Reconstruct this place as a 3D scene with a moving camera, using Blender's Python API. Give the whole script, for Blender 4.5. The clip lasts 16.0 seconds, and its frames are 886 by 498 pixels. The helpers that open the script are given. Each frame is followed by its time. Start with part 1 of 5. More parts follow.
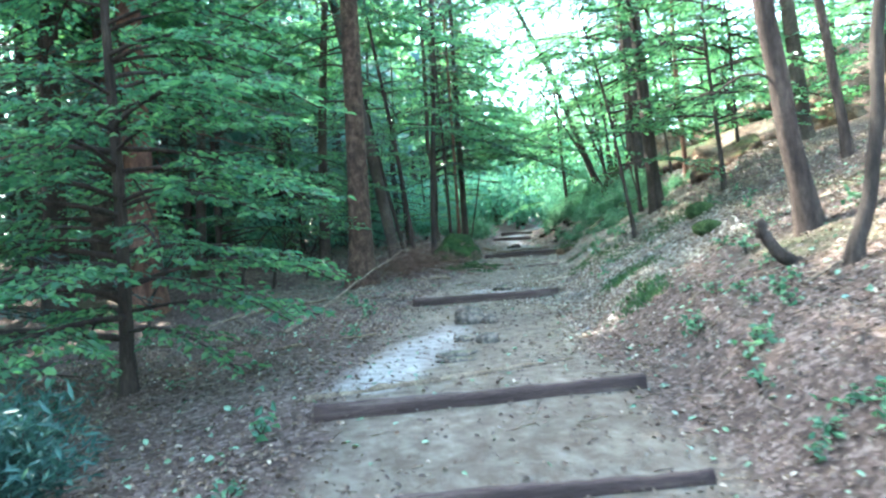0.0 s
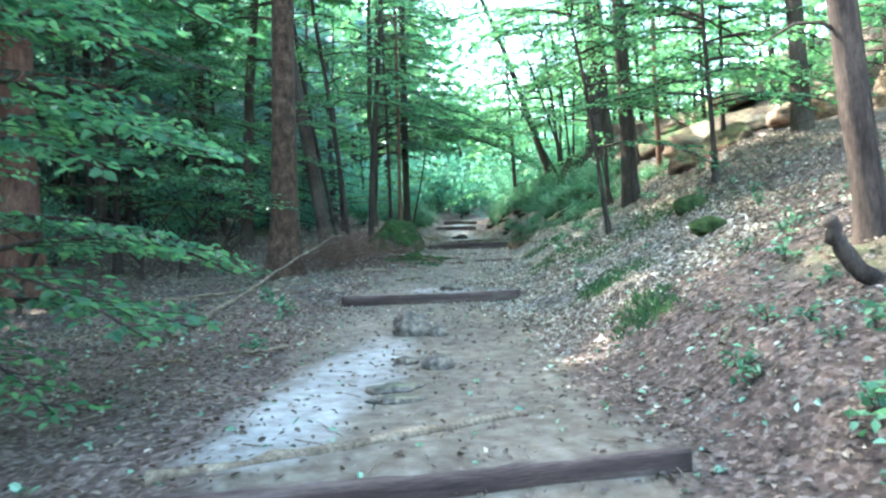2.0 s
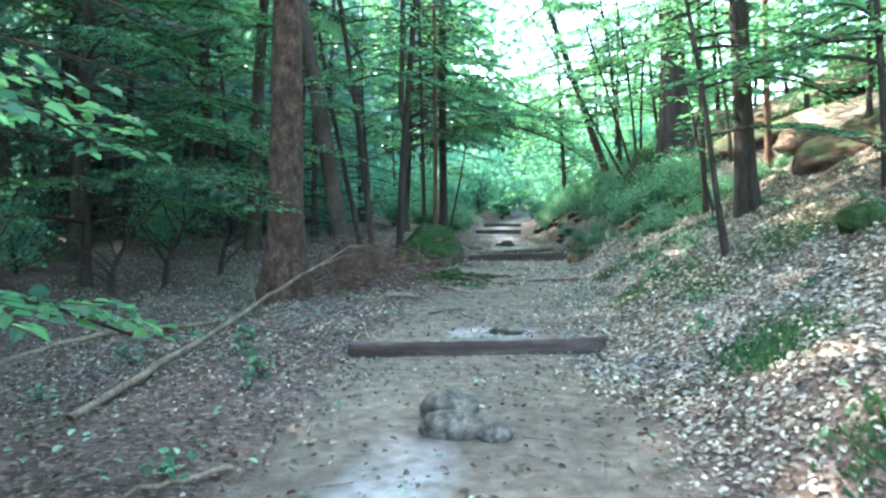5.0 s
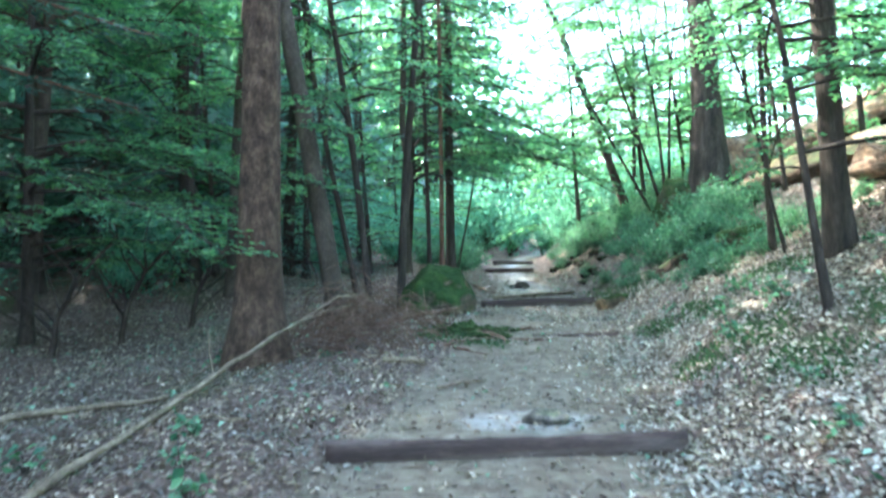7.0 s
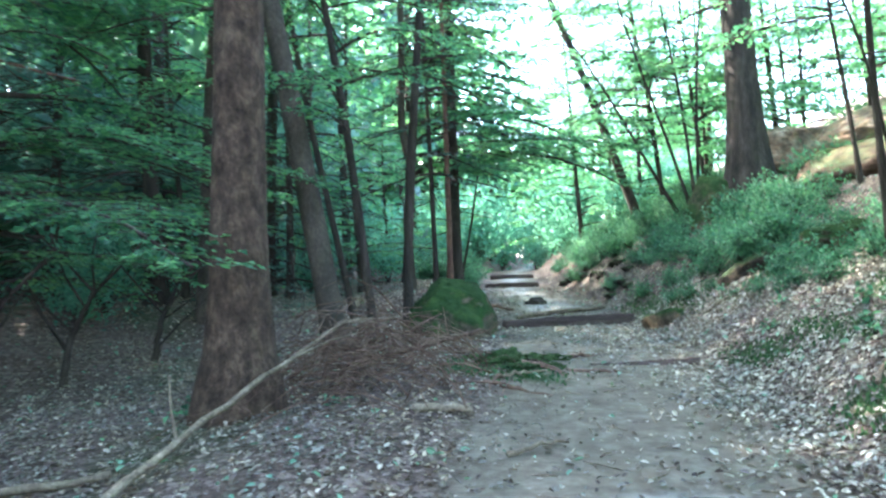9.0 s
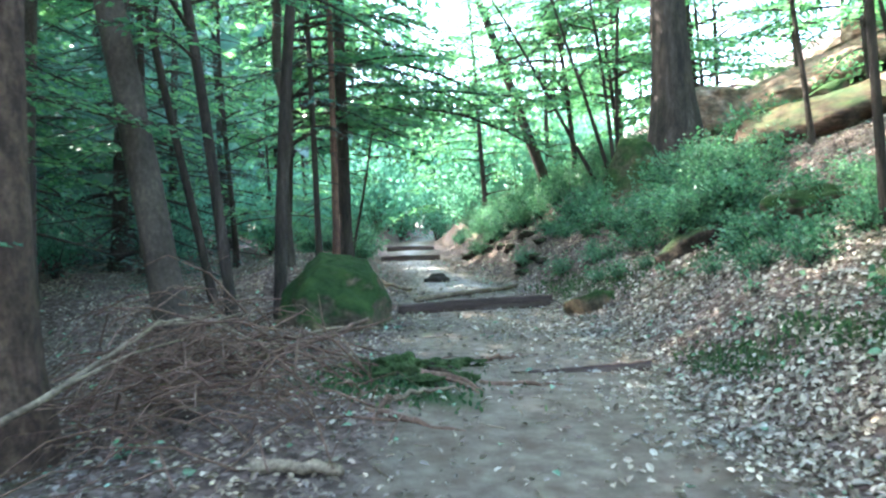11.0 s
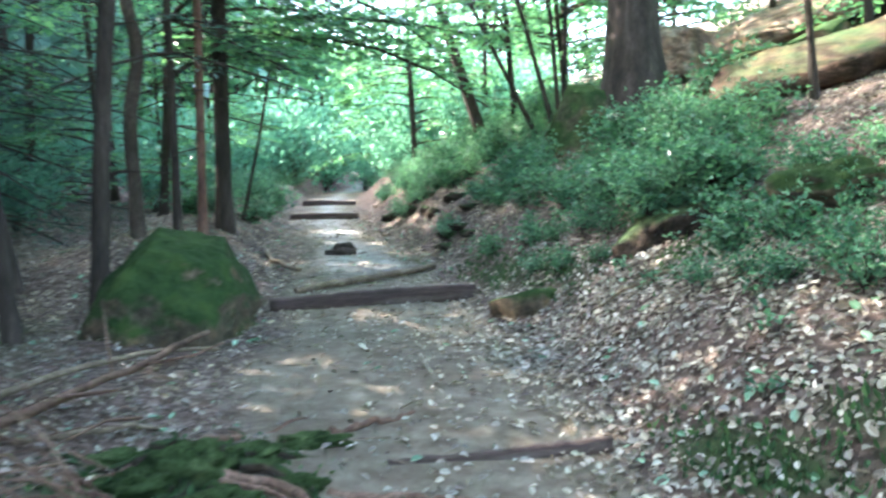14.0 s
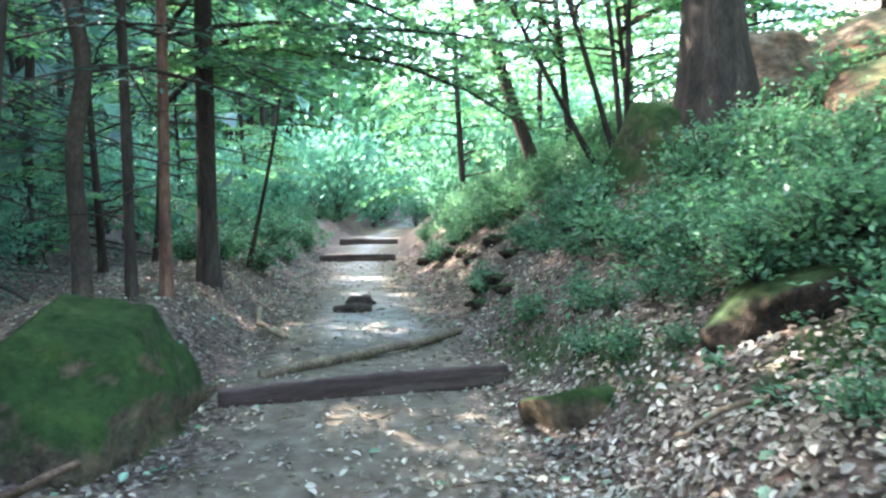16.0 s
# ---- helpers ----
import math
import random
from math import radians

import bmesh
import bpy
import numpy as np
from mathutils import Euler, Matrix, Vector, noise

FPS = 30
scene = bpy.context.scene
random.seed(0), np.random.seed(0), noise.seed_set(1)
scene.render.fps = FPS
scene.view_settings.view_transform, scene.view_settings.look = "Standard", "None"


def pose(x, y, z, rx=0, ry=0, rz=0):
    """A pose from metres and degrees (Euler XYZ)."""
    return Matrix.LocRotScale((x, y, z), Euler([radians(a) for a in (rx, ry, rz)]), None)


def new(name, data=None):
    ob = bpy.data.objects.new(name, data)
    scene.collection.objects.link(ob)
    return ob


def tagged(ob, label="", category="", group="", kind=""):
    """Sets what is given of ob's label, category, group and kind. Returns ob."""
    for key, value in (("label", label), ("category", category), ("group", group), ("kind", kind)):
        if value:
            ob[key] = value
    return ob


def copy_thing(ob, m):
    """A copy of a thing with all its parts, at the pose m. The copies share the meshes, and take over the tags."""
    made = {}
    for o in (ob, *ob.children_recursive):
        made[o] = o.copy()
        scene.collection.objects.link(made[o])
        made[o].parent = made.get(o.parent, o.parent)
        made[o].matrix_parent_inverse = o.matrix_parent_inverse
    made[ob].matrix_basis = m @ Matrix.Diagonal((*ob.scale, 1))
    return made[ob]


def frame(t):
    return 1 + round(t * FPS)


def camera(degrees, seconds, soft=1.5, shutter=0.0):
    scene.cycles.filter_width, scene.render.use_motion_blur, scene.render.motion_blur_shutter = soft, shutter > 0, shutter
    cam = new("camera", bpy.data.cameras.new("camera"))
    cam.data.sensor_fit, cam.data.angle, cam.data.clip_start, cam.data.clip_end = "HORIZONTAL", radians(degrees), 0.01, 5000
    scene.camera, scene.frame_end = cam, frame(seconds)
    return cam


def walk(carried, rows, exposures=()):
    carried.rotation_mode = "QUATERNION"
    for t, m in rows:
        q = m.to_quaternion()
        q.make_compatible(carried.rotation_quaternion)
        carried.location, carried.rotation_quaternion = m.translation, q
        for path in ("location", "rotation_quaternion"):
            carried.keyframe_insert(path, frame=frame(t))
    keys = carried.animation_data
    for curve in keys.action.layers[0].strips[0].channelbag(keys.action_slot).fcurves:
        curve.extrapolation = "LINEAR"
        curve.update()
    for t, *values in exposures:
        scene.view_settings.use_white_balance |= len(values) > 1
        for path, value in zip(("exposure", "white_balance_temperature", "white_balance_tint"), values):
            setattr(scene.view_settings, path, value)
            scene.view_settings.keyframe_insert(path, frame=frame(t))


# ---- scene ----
cam = camera(59.5, 16.0, soft=2.4, shutter=0.5)
METRES, EYE, TILT, LEAN, TURN = 16.0, 1.5, 0.0, 4.0, 0.0
ROWS = [
    (0.0, 0.0, 0.0, 0.0, 0.0, 0.0, -0.0),
    (0.5, -0.0049, 0.0391, 0.0006, 0.12, 0.23, 0.84),
    (1.0, -0.0039, 0.0723, -0.0022, -4.98, -0.33, -0.62),
    (1.5, -0.0018, 0.1082, 0.0017, -5.47, -0.33, -0.87),
    (2.0, -0.0009, 0.1421, 0.0016, -4.59, -0.81, -2.62),
    (2.5, 0.0038, 0.1783, 0.0008, -6.72, -1.2, -2.91),
    (3.0, 0.0062, 0.2168, 0.0038, 1.95, -2.78, -2.78),
    (3.5, 0.0044, 0.2494, 0.0086, -5.08, -0.74, -3.26),
    (4.0, 0.0049, 0.2842, 0.0063, -7.11, 0.32, -3.45),
    (4.5, 0.0043, 0.3125, 0.0109, -2.91, -0.56, -4.17),
    (6.8, 0.003, 0.4545, 0.0216, -1.15, -1.8, -3.2),
    (7.0, 0.0028, 0.4663, 0.0225, -1.72, 1.41, -3.21),
    (7.5, -0.0047, 0.4975, 0.0207, 0.05, 2.92, -3.9),
    (8.0, -0.018, 0.5282, 0.0197, -3.14, 3.13, -3.3),
    (8.5, -0.0228, 0.5633, 0.0189, -2.95, 3.53, -3.01),
    (9.0, -0.0266, 0.5966, 0.0189, -3.47, 2.74, -2.04),
    (9.5, -0.0265, 0.6263, 0.0183, -8.13, 1.34, -1.28),
    (12.0, 0.0118, 0.7704, 0.0312, -13.62, 0.52, -2.93),
    (12.5, 0.0191, 0.7881, 0.0343, -21.3, 0.14, -2.57),
    (13.0, 0.0299, 0.8088, 0.0412, -16.99, -0.47, -4.05),
    (13.5, 0.0373, 0.8257, 0.0444, -11.25, -3.39, -2.74),
    (14.0, 0.0472, 0.8539, 0.0455, -15.26, -3.06, -3.37),
    (14.5, 0.0611, 0.8823, 0.0466, -18.56, -1.17, -3.12),
    (15.0, 0.0751, 0.9104, 0.0513, -13.27, -0.28, -2.91),
    (15.5, 0.0854, 0.937, 0.0538, -12.05, -0.06, -3.56),
    (16.0, 0.0981, 0.9655, 0.0565, -10.52, -0.95, -3.31),
]
walk(cam, [(t, pose(0, 0, EYE, TILT, LEAN, TURN) @ pose(METRES * x, METRES * y, METRES * z, 90 + pitch, roll, yaw)) for t, x, y, z, yaw, pitch, roll in ROWS],
     exposures=[(0.0, 4.2, 5950, 3), (4.5, 4.28, 6000, 3), (8.0, 4.45, 5900, 6), (12.0, 4.38, 6150, 10), (16.0, 4.48, 6300, 15)])

# ---------------------------------------------------------------- light
SUN_DIR = Vector((-0.56, 0.40, 0.74)).normalized()
world = bpy.data.worlds.new("forest_sky")
scene.world = world
world.use_nodes = True
wn, wl = world.node_tree.nodes, world.node_tree.links
sky = wn.new("ShaderNodeTexSky")
sky.sky_type = "NISHITA"
sky.sun_disc = False
sky.sun_elevation = math.asin(SUN_DIR.z)
sky.sun_rotation = math.atan2(SUN_DIR.x, SUN_DIR.y)
sky.air_density, sky.dust_density, sky.ozone_density = 1.0, 2.5, 1.0
wn["Background"].inputs["Strength"].default_value = 0.15
wl.new(sky.outputs[0], wn["Background"].inputs["Color"])
sun = new("sun", bpy.data.lights.new("sun", "SUN"))
sun.data.energy, sun.data.angle, sun.data.color = 2.7, radians(0.6), (1.0, 0.93, 0.82)
sun.matrix_world = SUN_DIR.to_track_quat("Z", "Y").to_matrix().to_4x4()


# ---------------------------------------------------------------- materials
def mat(name, rough=0.8, spec=0.3):
    m = bpy.data.materials.new(name)
    m.use_nodes = True
    b = m.node_tree.nodes["Principled BSDF"]
    b.inputs["Roughness"].default_value = rough
    b.inputs["Specular IOR Level"].default_value = spec
    return m, m.node_tree.nodes, m.node_tree.links, b


def ramp(nodes, stops):
    r = nodes.new("ShaderNodeValToRGB")
    while len(r.color_ramp.elements) < len(stops):
        r.color_ramp.elements.new(0.5)
    for e, (p, c) in zip(r.color_ramp.elements, stops):
        e.position, e.color = p, (*c, 1)
    return r


def tex(nodes, links, scale, detail=4.0, rough=0.6, stretch=None, coords="Object"):
    tc = nodes.new("ShaderNodeTexCoord")
    mp = nodes.new("ShaderNodeMapping")
    if stretch:
        mp.inputs["Scale"].default_value = stretch
    n = nodes.new("ShaderNodeTexNoise")
    n.inputs["Scale"].default_value, n.inputs["Detail"].default_value, n.inputs["Roughness"].default_value = scale, detail, rough
    links.new(tc.outputs[coords], mp.inputs[0])
    links.new(mp.outputs[0], n.inputs["Vector"])
    return n


def mixer(nodes, links, fac, a, b, mode="MIX"):
    x = nodes.new("ShaderNodeMix")
    x.data_type, x.blend_type = "RGBA", mode
    for sock, v in ((x.inputs[0], fac), (x.inputs[6], a), (x.inputs[7], b)):
        if isinstance(v, (int, float)):
            sock.default_value = v
        elif isinstance(v, tuple):
            sock.default_value = (*v, 1)
        else:
            links.new(v, sock)
    return x.outputs[2]


def bump(nodes, links, b, height, strength, distance):
    n = nodes.new("ShaderNodeBump")
    n.inputs["Strength"].default_value, n.inputs["Distance"].default_value = strength, distance
    links.new(height, n.inputs["Height"])
    links.new(n.outputs[0], b.inputs["Normal"])
    return n


def noisy_mat(name, dark, mid, light, scale, fine, rough=0.85, stretch=None, relief=0.6, depth=0.02, spec=0.25, moss=None):
    """Two scales of colour noise with relief; moss: (colour, threshold) grows on upward faces."""
    m, n, l, b = mat(name, rough, spec)
    big = tex(n, l, scale, 5, 0.6, stretch)
    small = tex(n, l, fine, 6, 0.7, stretch)
    r1 = ramp(n, [(0.3, dark), (0.52, mid), (0.72, light)])
    l.new(big.outputs[0], r1.inputs[0])
    r2 = ramp(n, [(0.3, (0.45, 0.45, 0.45)), (0.7, (1.4, 1.4, 1.4))])
    l.new(small.outputs[0], r2.inputs[0])
    col = mixer(n, l, 1.0, r1.outputs[0], r2.outputs[0], "MULTIPLY")
    if moss:
        colour, threshold = moss
        g = n.new("ShaderNodeNewGeometry")
        sep = n.new("ShaderNodeSeparateXYZ")
        l.new(g.outputs["Normal"], sep.inputs[0])
        add = n.new("ShaderNodeMath")
        add.operation = "ADD"
        l.new(sep.outputs[2], add.inputs[0])
        l.new(big.outputs[0], add.inputs[1])
        mr = n.new("ShaderNodeMapRange")
        mr.inputs["From Min"].default_value, mr.inputs["From Max"].default_value = threshold, threshold + 0.35
        l.new(add.outputs[0], mr.inputs[0])
        col = mixer(n, l, mr.outputs[0], col, mixer(n, l, small.outputs[0], tuple(c * 0.45 for c in colour), tuple(c * 1.5 for c in colour)))
        wide = tex(n, l, scale * 2.6, 4, 0.65)
        tint = ramp(n, [(0.32, (0.5, 0.55, 0.55)), (0.52, (1.0, 1.0, 1.0)), (0.68, (1.45, 1.3, 1.1))])
        l.new(wide.outputs[0], tint.inputs[0])
        col = mixer(n, l, 1.0, col, tint.outputs[0], "MULTIPLY")
    l.new(col, b.inputs["Base Color"])
    bump(n, l, b, small.outputs[0], relief, depth)
    return m


def leaf_mat(name, dark, light, glow=0.5, rough=0.4, spec=0.4, middle=0.6):
    """Thin leaves: colour varies from leaf to leaf, and light passes through."""
    m, n, l, b = mat(name, rough, spec)
    g = n.new("ShaderNodeNewGeometry")
    r = ramp(n, [(0.0, dark), (middle, tuple((2 * a + c) / 3 for a, c in zip(dark, light))), (1.0, light)])
    l.new(g.outputs["Random Per Island"], r.inputs[0])
    patch = tex(n, l, 1.3, 2, 0.5)
    pr = ramp(n, [(0.3, (0.7, 0.8, 0.8)), (0.7, (1.2, 1.15, 0.95))])
    l.new(patch.outputs[0], pr.inputs[0])
    col = mixer(n, l, 1.0, r.outputs[0], pr.outputs[0], "MULTIPLY")
    l.new(col, b.inputs["Base Color"])
    t = n.new("ShaderNodeBsdfTranslucent")
    l.new(mixer(n, l, 1.0, col, (1.14, 1.28, 1.0), "MULTIPLY"), t.inputs[0])
    mx = n.new("ShaderNodeMixShader")
    mx.inputs[0].default_value = glow
    l.new(b.outputs[0], mx.inputs[1])
    l.new(t.outputs[0], mx.inputs[2])
    l.new(mx.outputs[0], n["Material Output"].inputs[0])
    return m


M_BEECH = leaf_mat("beech_leaf", (0.056, 0.152, 0.10), (0.188, 0.36, 0.17), 0.68, 0.3, 0.8)
M_NEEDLE = leaf_mat("spruce_needles", (0.032, 0.083, 0.076), (0.08, 0.17, 0.15), 0.35, 0.5, 0.4)
M_BILBERRY = leaf_mat("bilberry_leaf", (0.045, 0.125, 0.083), (0.17, 0.33, 0.185), 0.42, 0.45, 0.4)
M_TUFT = leaf_mat("moss_blade", (0.03, 0.07, 0.032), (0.09, 0.155, 0.06), 0.2, 0.7, 0.2)
# Far left woodland: haze is put into the leaf colour, paler and bluer.
M_HAZY_WOOD = leaf_mat("hazy_wood_leaf", (0.066, 0.145, 0.135), (0.16, 0.29, 0.26), 0.5, 0.4, 0.6)
# Distant bushes: bright haze painted in as a lighter, cyan-tinted leaf.
M_HAZY_BUSH = leaf_mat("hazy_bush_leaf", (0.09, 0.23, 0.185), (0.22, 0.43, 0.345), 0.6)
M_LITTER = leaf_mat("dead_leaf", (0.08, 0.052, 0.037), (0.46, 0.375, 0.315), 0.1, 0.42, 0.55, 0.68)
M_OLD = leaf_mat("old_dead_leaf", (0.05, 0.029, 0.021), (0.26, 0.18, 0.14), 0.1, 0.5, 0.35, 0.75)
M_PALE = leaf_mat("pale_dead_leaf", (0.12, 0.088, 0.068), (0.52, 0.46, 0.41), 0.1, 0.4, 0.6, 0.5)
M_FRESH = leaf_mat("fallen_green_leaf", (0.10, 0.20, 0.12), (0.25, 0.38, 0.28), 0.1, 0.35, 0.5)
M_BROWN_BARK = noisy_mat("brown_bark", (0.024, 0.017, 0.013), (0.06, 0.041, 0.032), (0.115, 0.082, 0.063), 4, 22, 0.9, (2, 2, 0.5), 0.9, 0.02)
M_SPRUCE_BARK = noisy_mat("spruce_bark", (0.03, 0.017, 0.011), (0.085, 0.05, 0.032), (0.155, 0.10, 0.066), 7, 26, 0.9, (1.5, 1.5, 0.9), 1.0, 0.035)
M_BARK = noisy_mat("dark_bark", (0.02, 0.015, 0.012), (0.045, 0.033, 0.025), (0.085, 0.064, 0.05), 4, 25, 0.9, (2, 2, 0.4), 0.9, 0.02)
M_BEECH_BARK = noisy_mat("beech_bark", (0.028, 0.021, 0.015), (0.062, 0.046, 0.033), (0.105, 0.081, 0.06), 2.5, 30, 0.85, (1, 1, 0.6), 0.4, 0.01)
M_RED_BARK = noisy_mat("reddish_bark", (0.07, 0.035, 0.025), (0.15, 0.075, 0.05), (0.22, 0.13, 0.09), 4, 20, 0.9, (2, 2, 0.6), 0.8, 0.02)
M_TWIG = noisy_mat("dead_twig", (0.08, 0.057, 0.036), (0.17, 0.127, 0.084), (0.28, 0.22, 0.15), 5, 40, 0.9, (1, 1, 1), 0.5, 0.01)
M_BRUSH = noisy_mat("dry_brushwood", (0.055, 0.03, 0.019), (0.125, 0.072, 0.048), (0.21, 0.135, 0.095), 5, 40, 0.9, None, 0.5, 0.01)
M_TIMBER = noisy_mat("weathered_timber", (0.034, 0.021, 0.018), (0.075, 0.048, 0.039), (0.16, 0.12, 0.10), 2.5, 30, 0.8, (0.35, 5, 5), 0.7, 0.012)
M_STONE = noisy_mat("path_stone", (0.06, 0.05, 0.04), (0.12, 0.10, 0.08), (0.20, 0.175, 0.145), 4, 22, 0.85, None, 0.8, 0.02, 0.25, ((0.06, 0.09, 0.03), 1.35))
M_BOULDER = noisy_mat("mossy_boulder", (0.06, 0.05, 0.035), (0.12, 0.09, 0.06), (0.19, 0.14, 0.10), 1.6, 18, 0.95, None, 1.0, 0.04, 0.1, ((0.03, 0.057, 0.018), 0.56))
M_CLOD = noisy_mat("mossy_earth", (0.02, 0.015, 0.011), (0.045, 0.034, 0.026), (0.09, 0.07, 0.054), 4.5, 30, 0.95, None, 1.0, 0.04, 0.1, ((0.036, 0.062, 0.024), 0.98))
M_LEDGE = noisy_mat("dark_sandstone", (0.04, 0.024, 0.016), (0.10, 0.058, 0.038), (0.20, 0.14, 0.10), 2.2, 14, 0.9, (1, 1, 3), 1.0, 0.06, 0.15, ((0.045, 0.075, 0.028), 1.2))
M_MOSS = noisy_mat("moss_cushion", (0.018, 0.03, 0.012), (0.048, 0.078, 0.029), (0.11, 0.145, 0.062), 5, 45, 1.0, None, 1.0, 0.04, 0.05)
M_ROCK = noisy_mat("sandstone", (0.10, 0.062, 0.042), (0.26, 0.18, 0.128), (0.47, 0.40, 0.32), 2.0, 11, 0.9, (1, 1, 2.2), 1.0, 0.08, 0.2, ((0.05, 0.075, 0.03), 1.3))


def ground_mat():
    m, n, l, b = mat("forest_floor", 0.92, 0.2)
    at = n.new("ShaderNodeAttribute")
    at.attribute_name = "cover"
    sep = n.new("ShaderNodeSeparateColor")
    l.new(at.outputs["Color"], sep.inputs[0])
    big, mid, fine, blot = tex(n, l, 0.9, 4), tex(n, l, 7, 5, 0.65), tex(n, l, 38, 6, 0.7), tex(n, l, 3.2, 8, 0.72)
    litter = ramp(n, [(0.3, (0.038, 0.025, 0.019)), (0.5, (0.10, 0.068, 0.053)), (0.62, (0.16, 0.115, 0.093)), (0.75, (0.28, 0.222, 0.188))])
    tc = n.new("ShaderNodeTexCoord")
    warp = n.new("ShaderNodeVectorMath")
    warp.operation = "MULTIPLY_ADD"
    warp.inputs[1].default_value = (0.06, 0.06, 0.06)
    l.new(mid.outputs["Color"], warp.inputs[0])
    l.new(tc.outputs["Object"], warp.inputs[2])
    cells = n.new("ShaderNodeTexVoronoi")
    cells.inputs["Scale"].default_value = 24
    l.new(warp.outputs[0], cells.inputs["Vector"])
    leafy = n.new("ShaderNodeMix")
    leafy.inputs[0].default_value = 0.45
    pick = n.new("ShaderNodeSeparateColor")
    l.new(cells.outputs["Color"], pick.inputs[0])
    l.new(pick.outputs[0], leafy.inputs[3])
    l.new(fine.outputs[0], leafy.inputs[2])
    l.new(leafy.outputs[0], litter.inputs[0])
    needles = ramp(n, [(0.35, (0.06, 0.038, 0.028)), (0.65, (0.145, 0.10, 0.078))])
    l.new(mid.outputs[0], needles.inputs[0])
    lit = mixer(n, l, 0.3, litter.outputs[0], needles.outputs[0])
    earth = ramp(n, [(0.3, (0.10, 0.076, 0.053)), (0.5, (0.155, 0.125, 0.091)), (0.7, (0.23, 0.2, 0.156))])
    l.new(mid.outputs[0], earth.inputs[0])
    sand = ramp(n, [(0.3, (0.22, 0.20, 0.175)), (0.7, (0.44, 0.42, 0.39))])
    l.new(mid.outputs[0], sand.inputs[0])
    moss = ramp(n, [(0.3, (0.02, 0.03, 0.012)), (0.7, (0.055, 0.085, 0.028))])
    l.new(fine.outputs[0], moss.inputs[0])

    def mask(channel, lo, hi):
        a = n.new("ShaderNodeMath")
        a.operation = "MULTIPLY_ADD"
        a.inputs[1].default_value = 1.0
        l.new(blot.outputs[0], a.inputs[0])
        l.new(sep.outputs[channel], a.inputs[2])
        r = n.new("ShaderNodeMapRange")
        r.inputs["From Min"].default_value, r.inputs["From Max"].default_value = lo, hi
        l.new(a.outputs[0], r.inputs[0])
        return r.outputs[0]

    col = mixer(n, l, mask(0, 0.7, 1.15), lit, earth.outputs[0])
    col = mixer(n, l, mask(1, 0.75, 1.6), col, sand.outputs[0])
    col = mixer(n, l, mask(2, 0.62, 1.2), col, moss.outputs[0])
    tone = ramp(n, [(0.3, (0.75, 0.75, 0.75)), (0.7, (1.2, 1.2, 1.2))])
    l.new(big.outputs[0], tone.inputs[0])
    l.new(mixer(n, l, 1.0, col, tone.outputs[0], "MULTIPLY"), b.inputs["Base Color"])
    bump(n, l, b, fine.outputs[0], 0.9, 0.03)
    return m


M_GROUND = ground_mat()


# ---------------------------------------------------------------- terrain
# terrain begin
# stretch of the path: y, centre x, half width, height of the tread
PATH_Y = np.array([-400, -20, 0, 4.40, 4.52, 5.83, 5.95, 8.5, 12.55, 12.67, 16.86, 16.96, 20.72, 20.86, 24.6, 30.35, 30.5, 33.68, 33.83, 45, 60, 400.0])
PATH_Z = np.array([-6, -0.9, 0.02, 0.11, 0.17, 0.315, 0.39, 0.45, 0.60, 0.72, 0.97, 1.00, 1.15, 1.25, 1.40, 1.645, 1.70, 1.885, 1.95, 2.3, 3.0, 14.0])
CEN_Y = np.array([-400, 0, 5.7, 9, 12.5, 16.8, 20.5, 24.6, 30.3, 33.7, 40, 60, 400.0])
CEN_X = np.array([0.2, 0.2, 0.25, 0.3, 0.6, 1.45, 2.05, 2.35, 2.75, 3.2, 4.3, 9.0, 60.0])
HALF = np.array([1.3, 1.3, 1.3, 1.25, 1.15, 1.05, 0.95, 0.85, 0.75, 0.75, 0.7, 0.7, 0.7])
BANK_Y = np.array([-400, 0, 8, 13, 14.8, 18, 21, 25, 30, 400.0])
BANK_K = np.array([0.42, 0.42, 0.45, 0.42, 0.52, 0.56, 0.68, 0.68, 0.6, 0.5])


def smooth(a, lo, hi):
    t = np.clip((a - lo) / (hi - lo), 0, 1)
    return t * t * (3 - 2 * t)


def waves(x, y, k, seed):
    r = np.random.RandomState(seed)
    out = 0
    for i in range(5):
        a, p, q = r.uniform(0, 6.28), r.uniform(0, 6.28), k * r.uniform(0.6, 1.6)
        out = out + np.sin(q * (np.cos(a) * x + np.sin(a) * y) + p)
    return out / 5


SKEW_Y = np.array([-400, 2, 4.4, 5.8, 9, 12.5, 14, 16.8, 20.7, 25, 400.0])
SKEW = np.array([0, 0, 0.12, 0.147, 0.05, 0.025, 0.08, 0.147, 0.15, 0.03, 0.0])


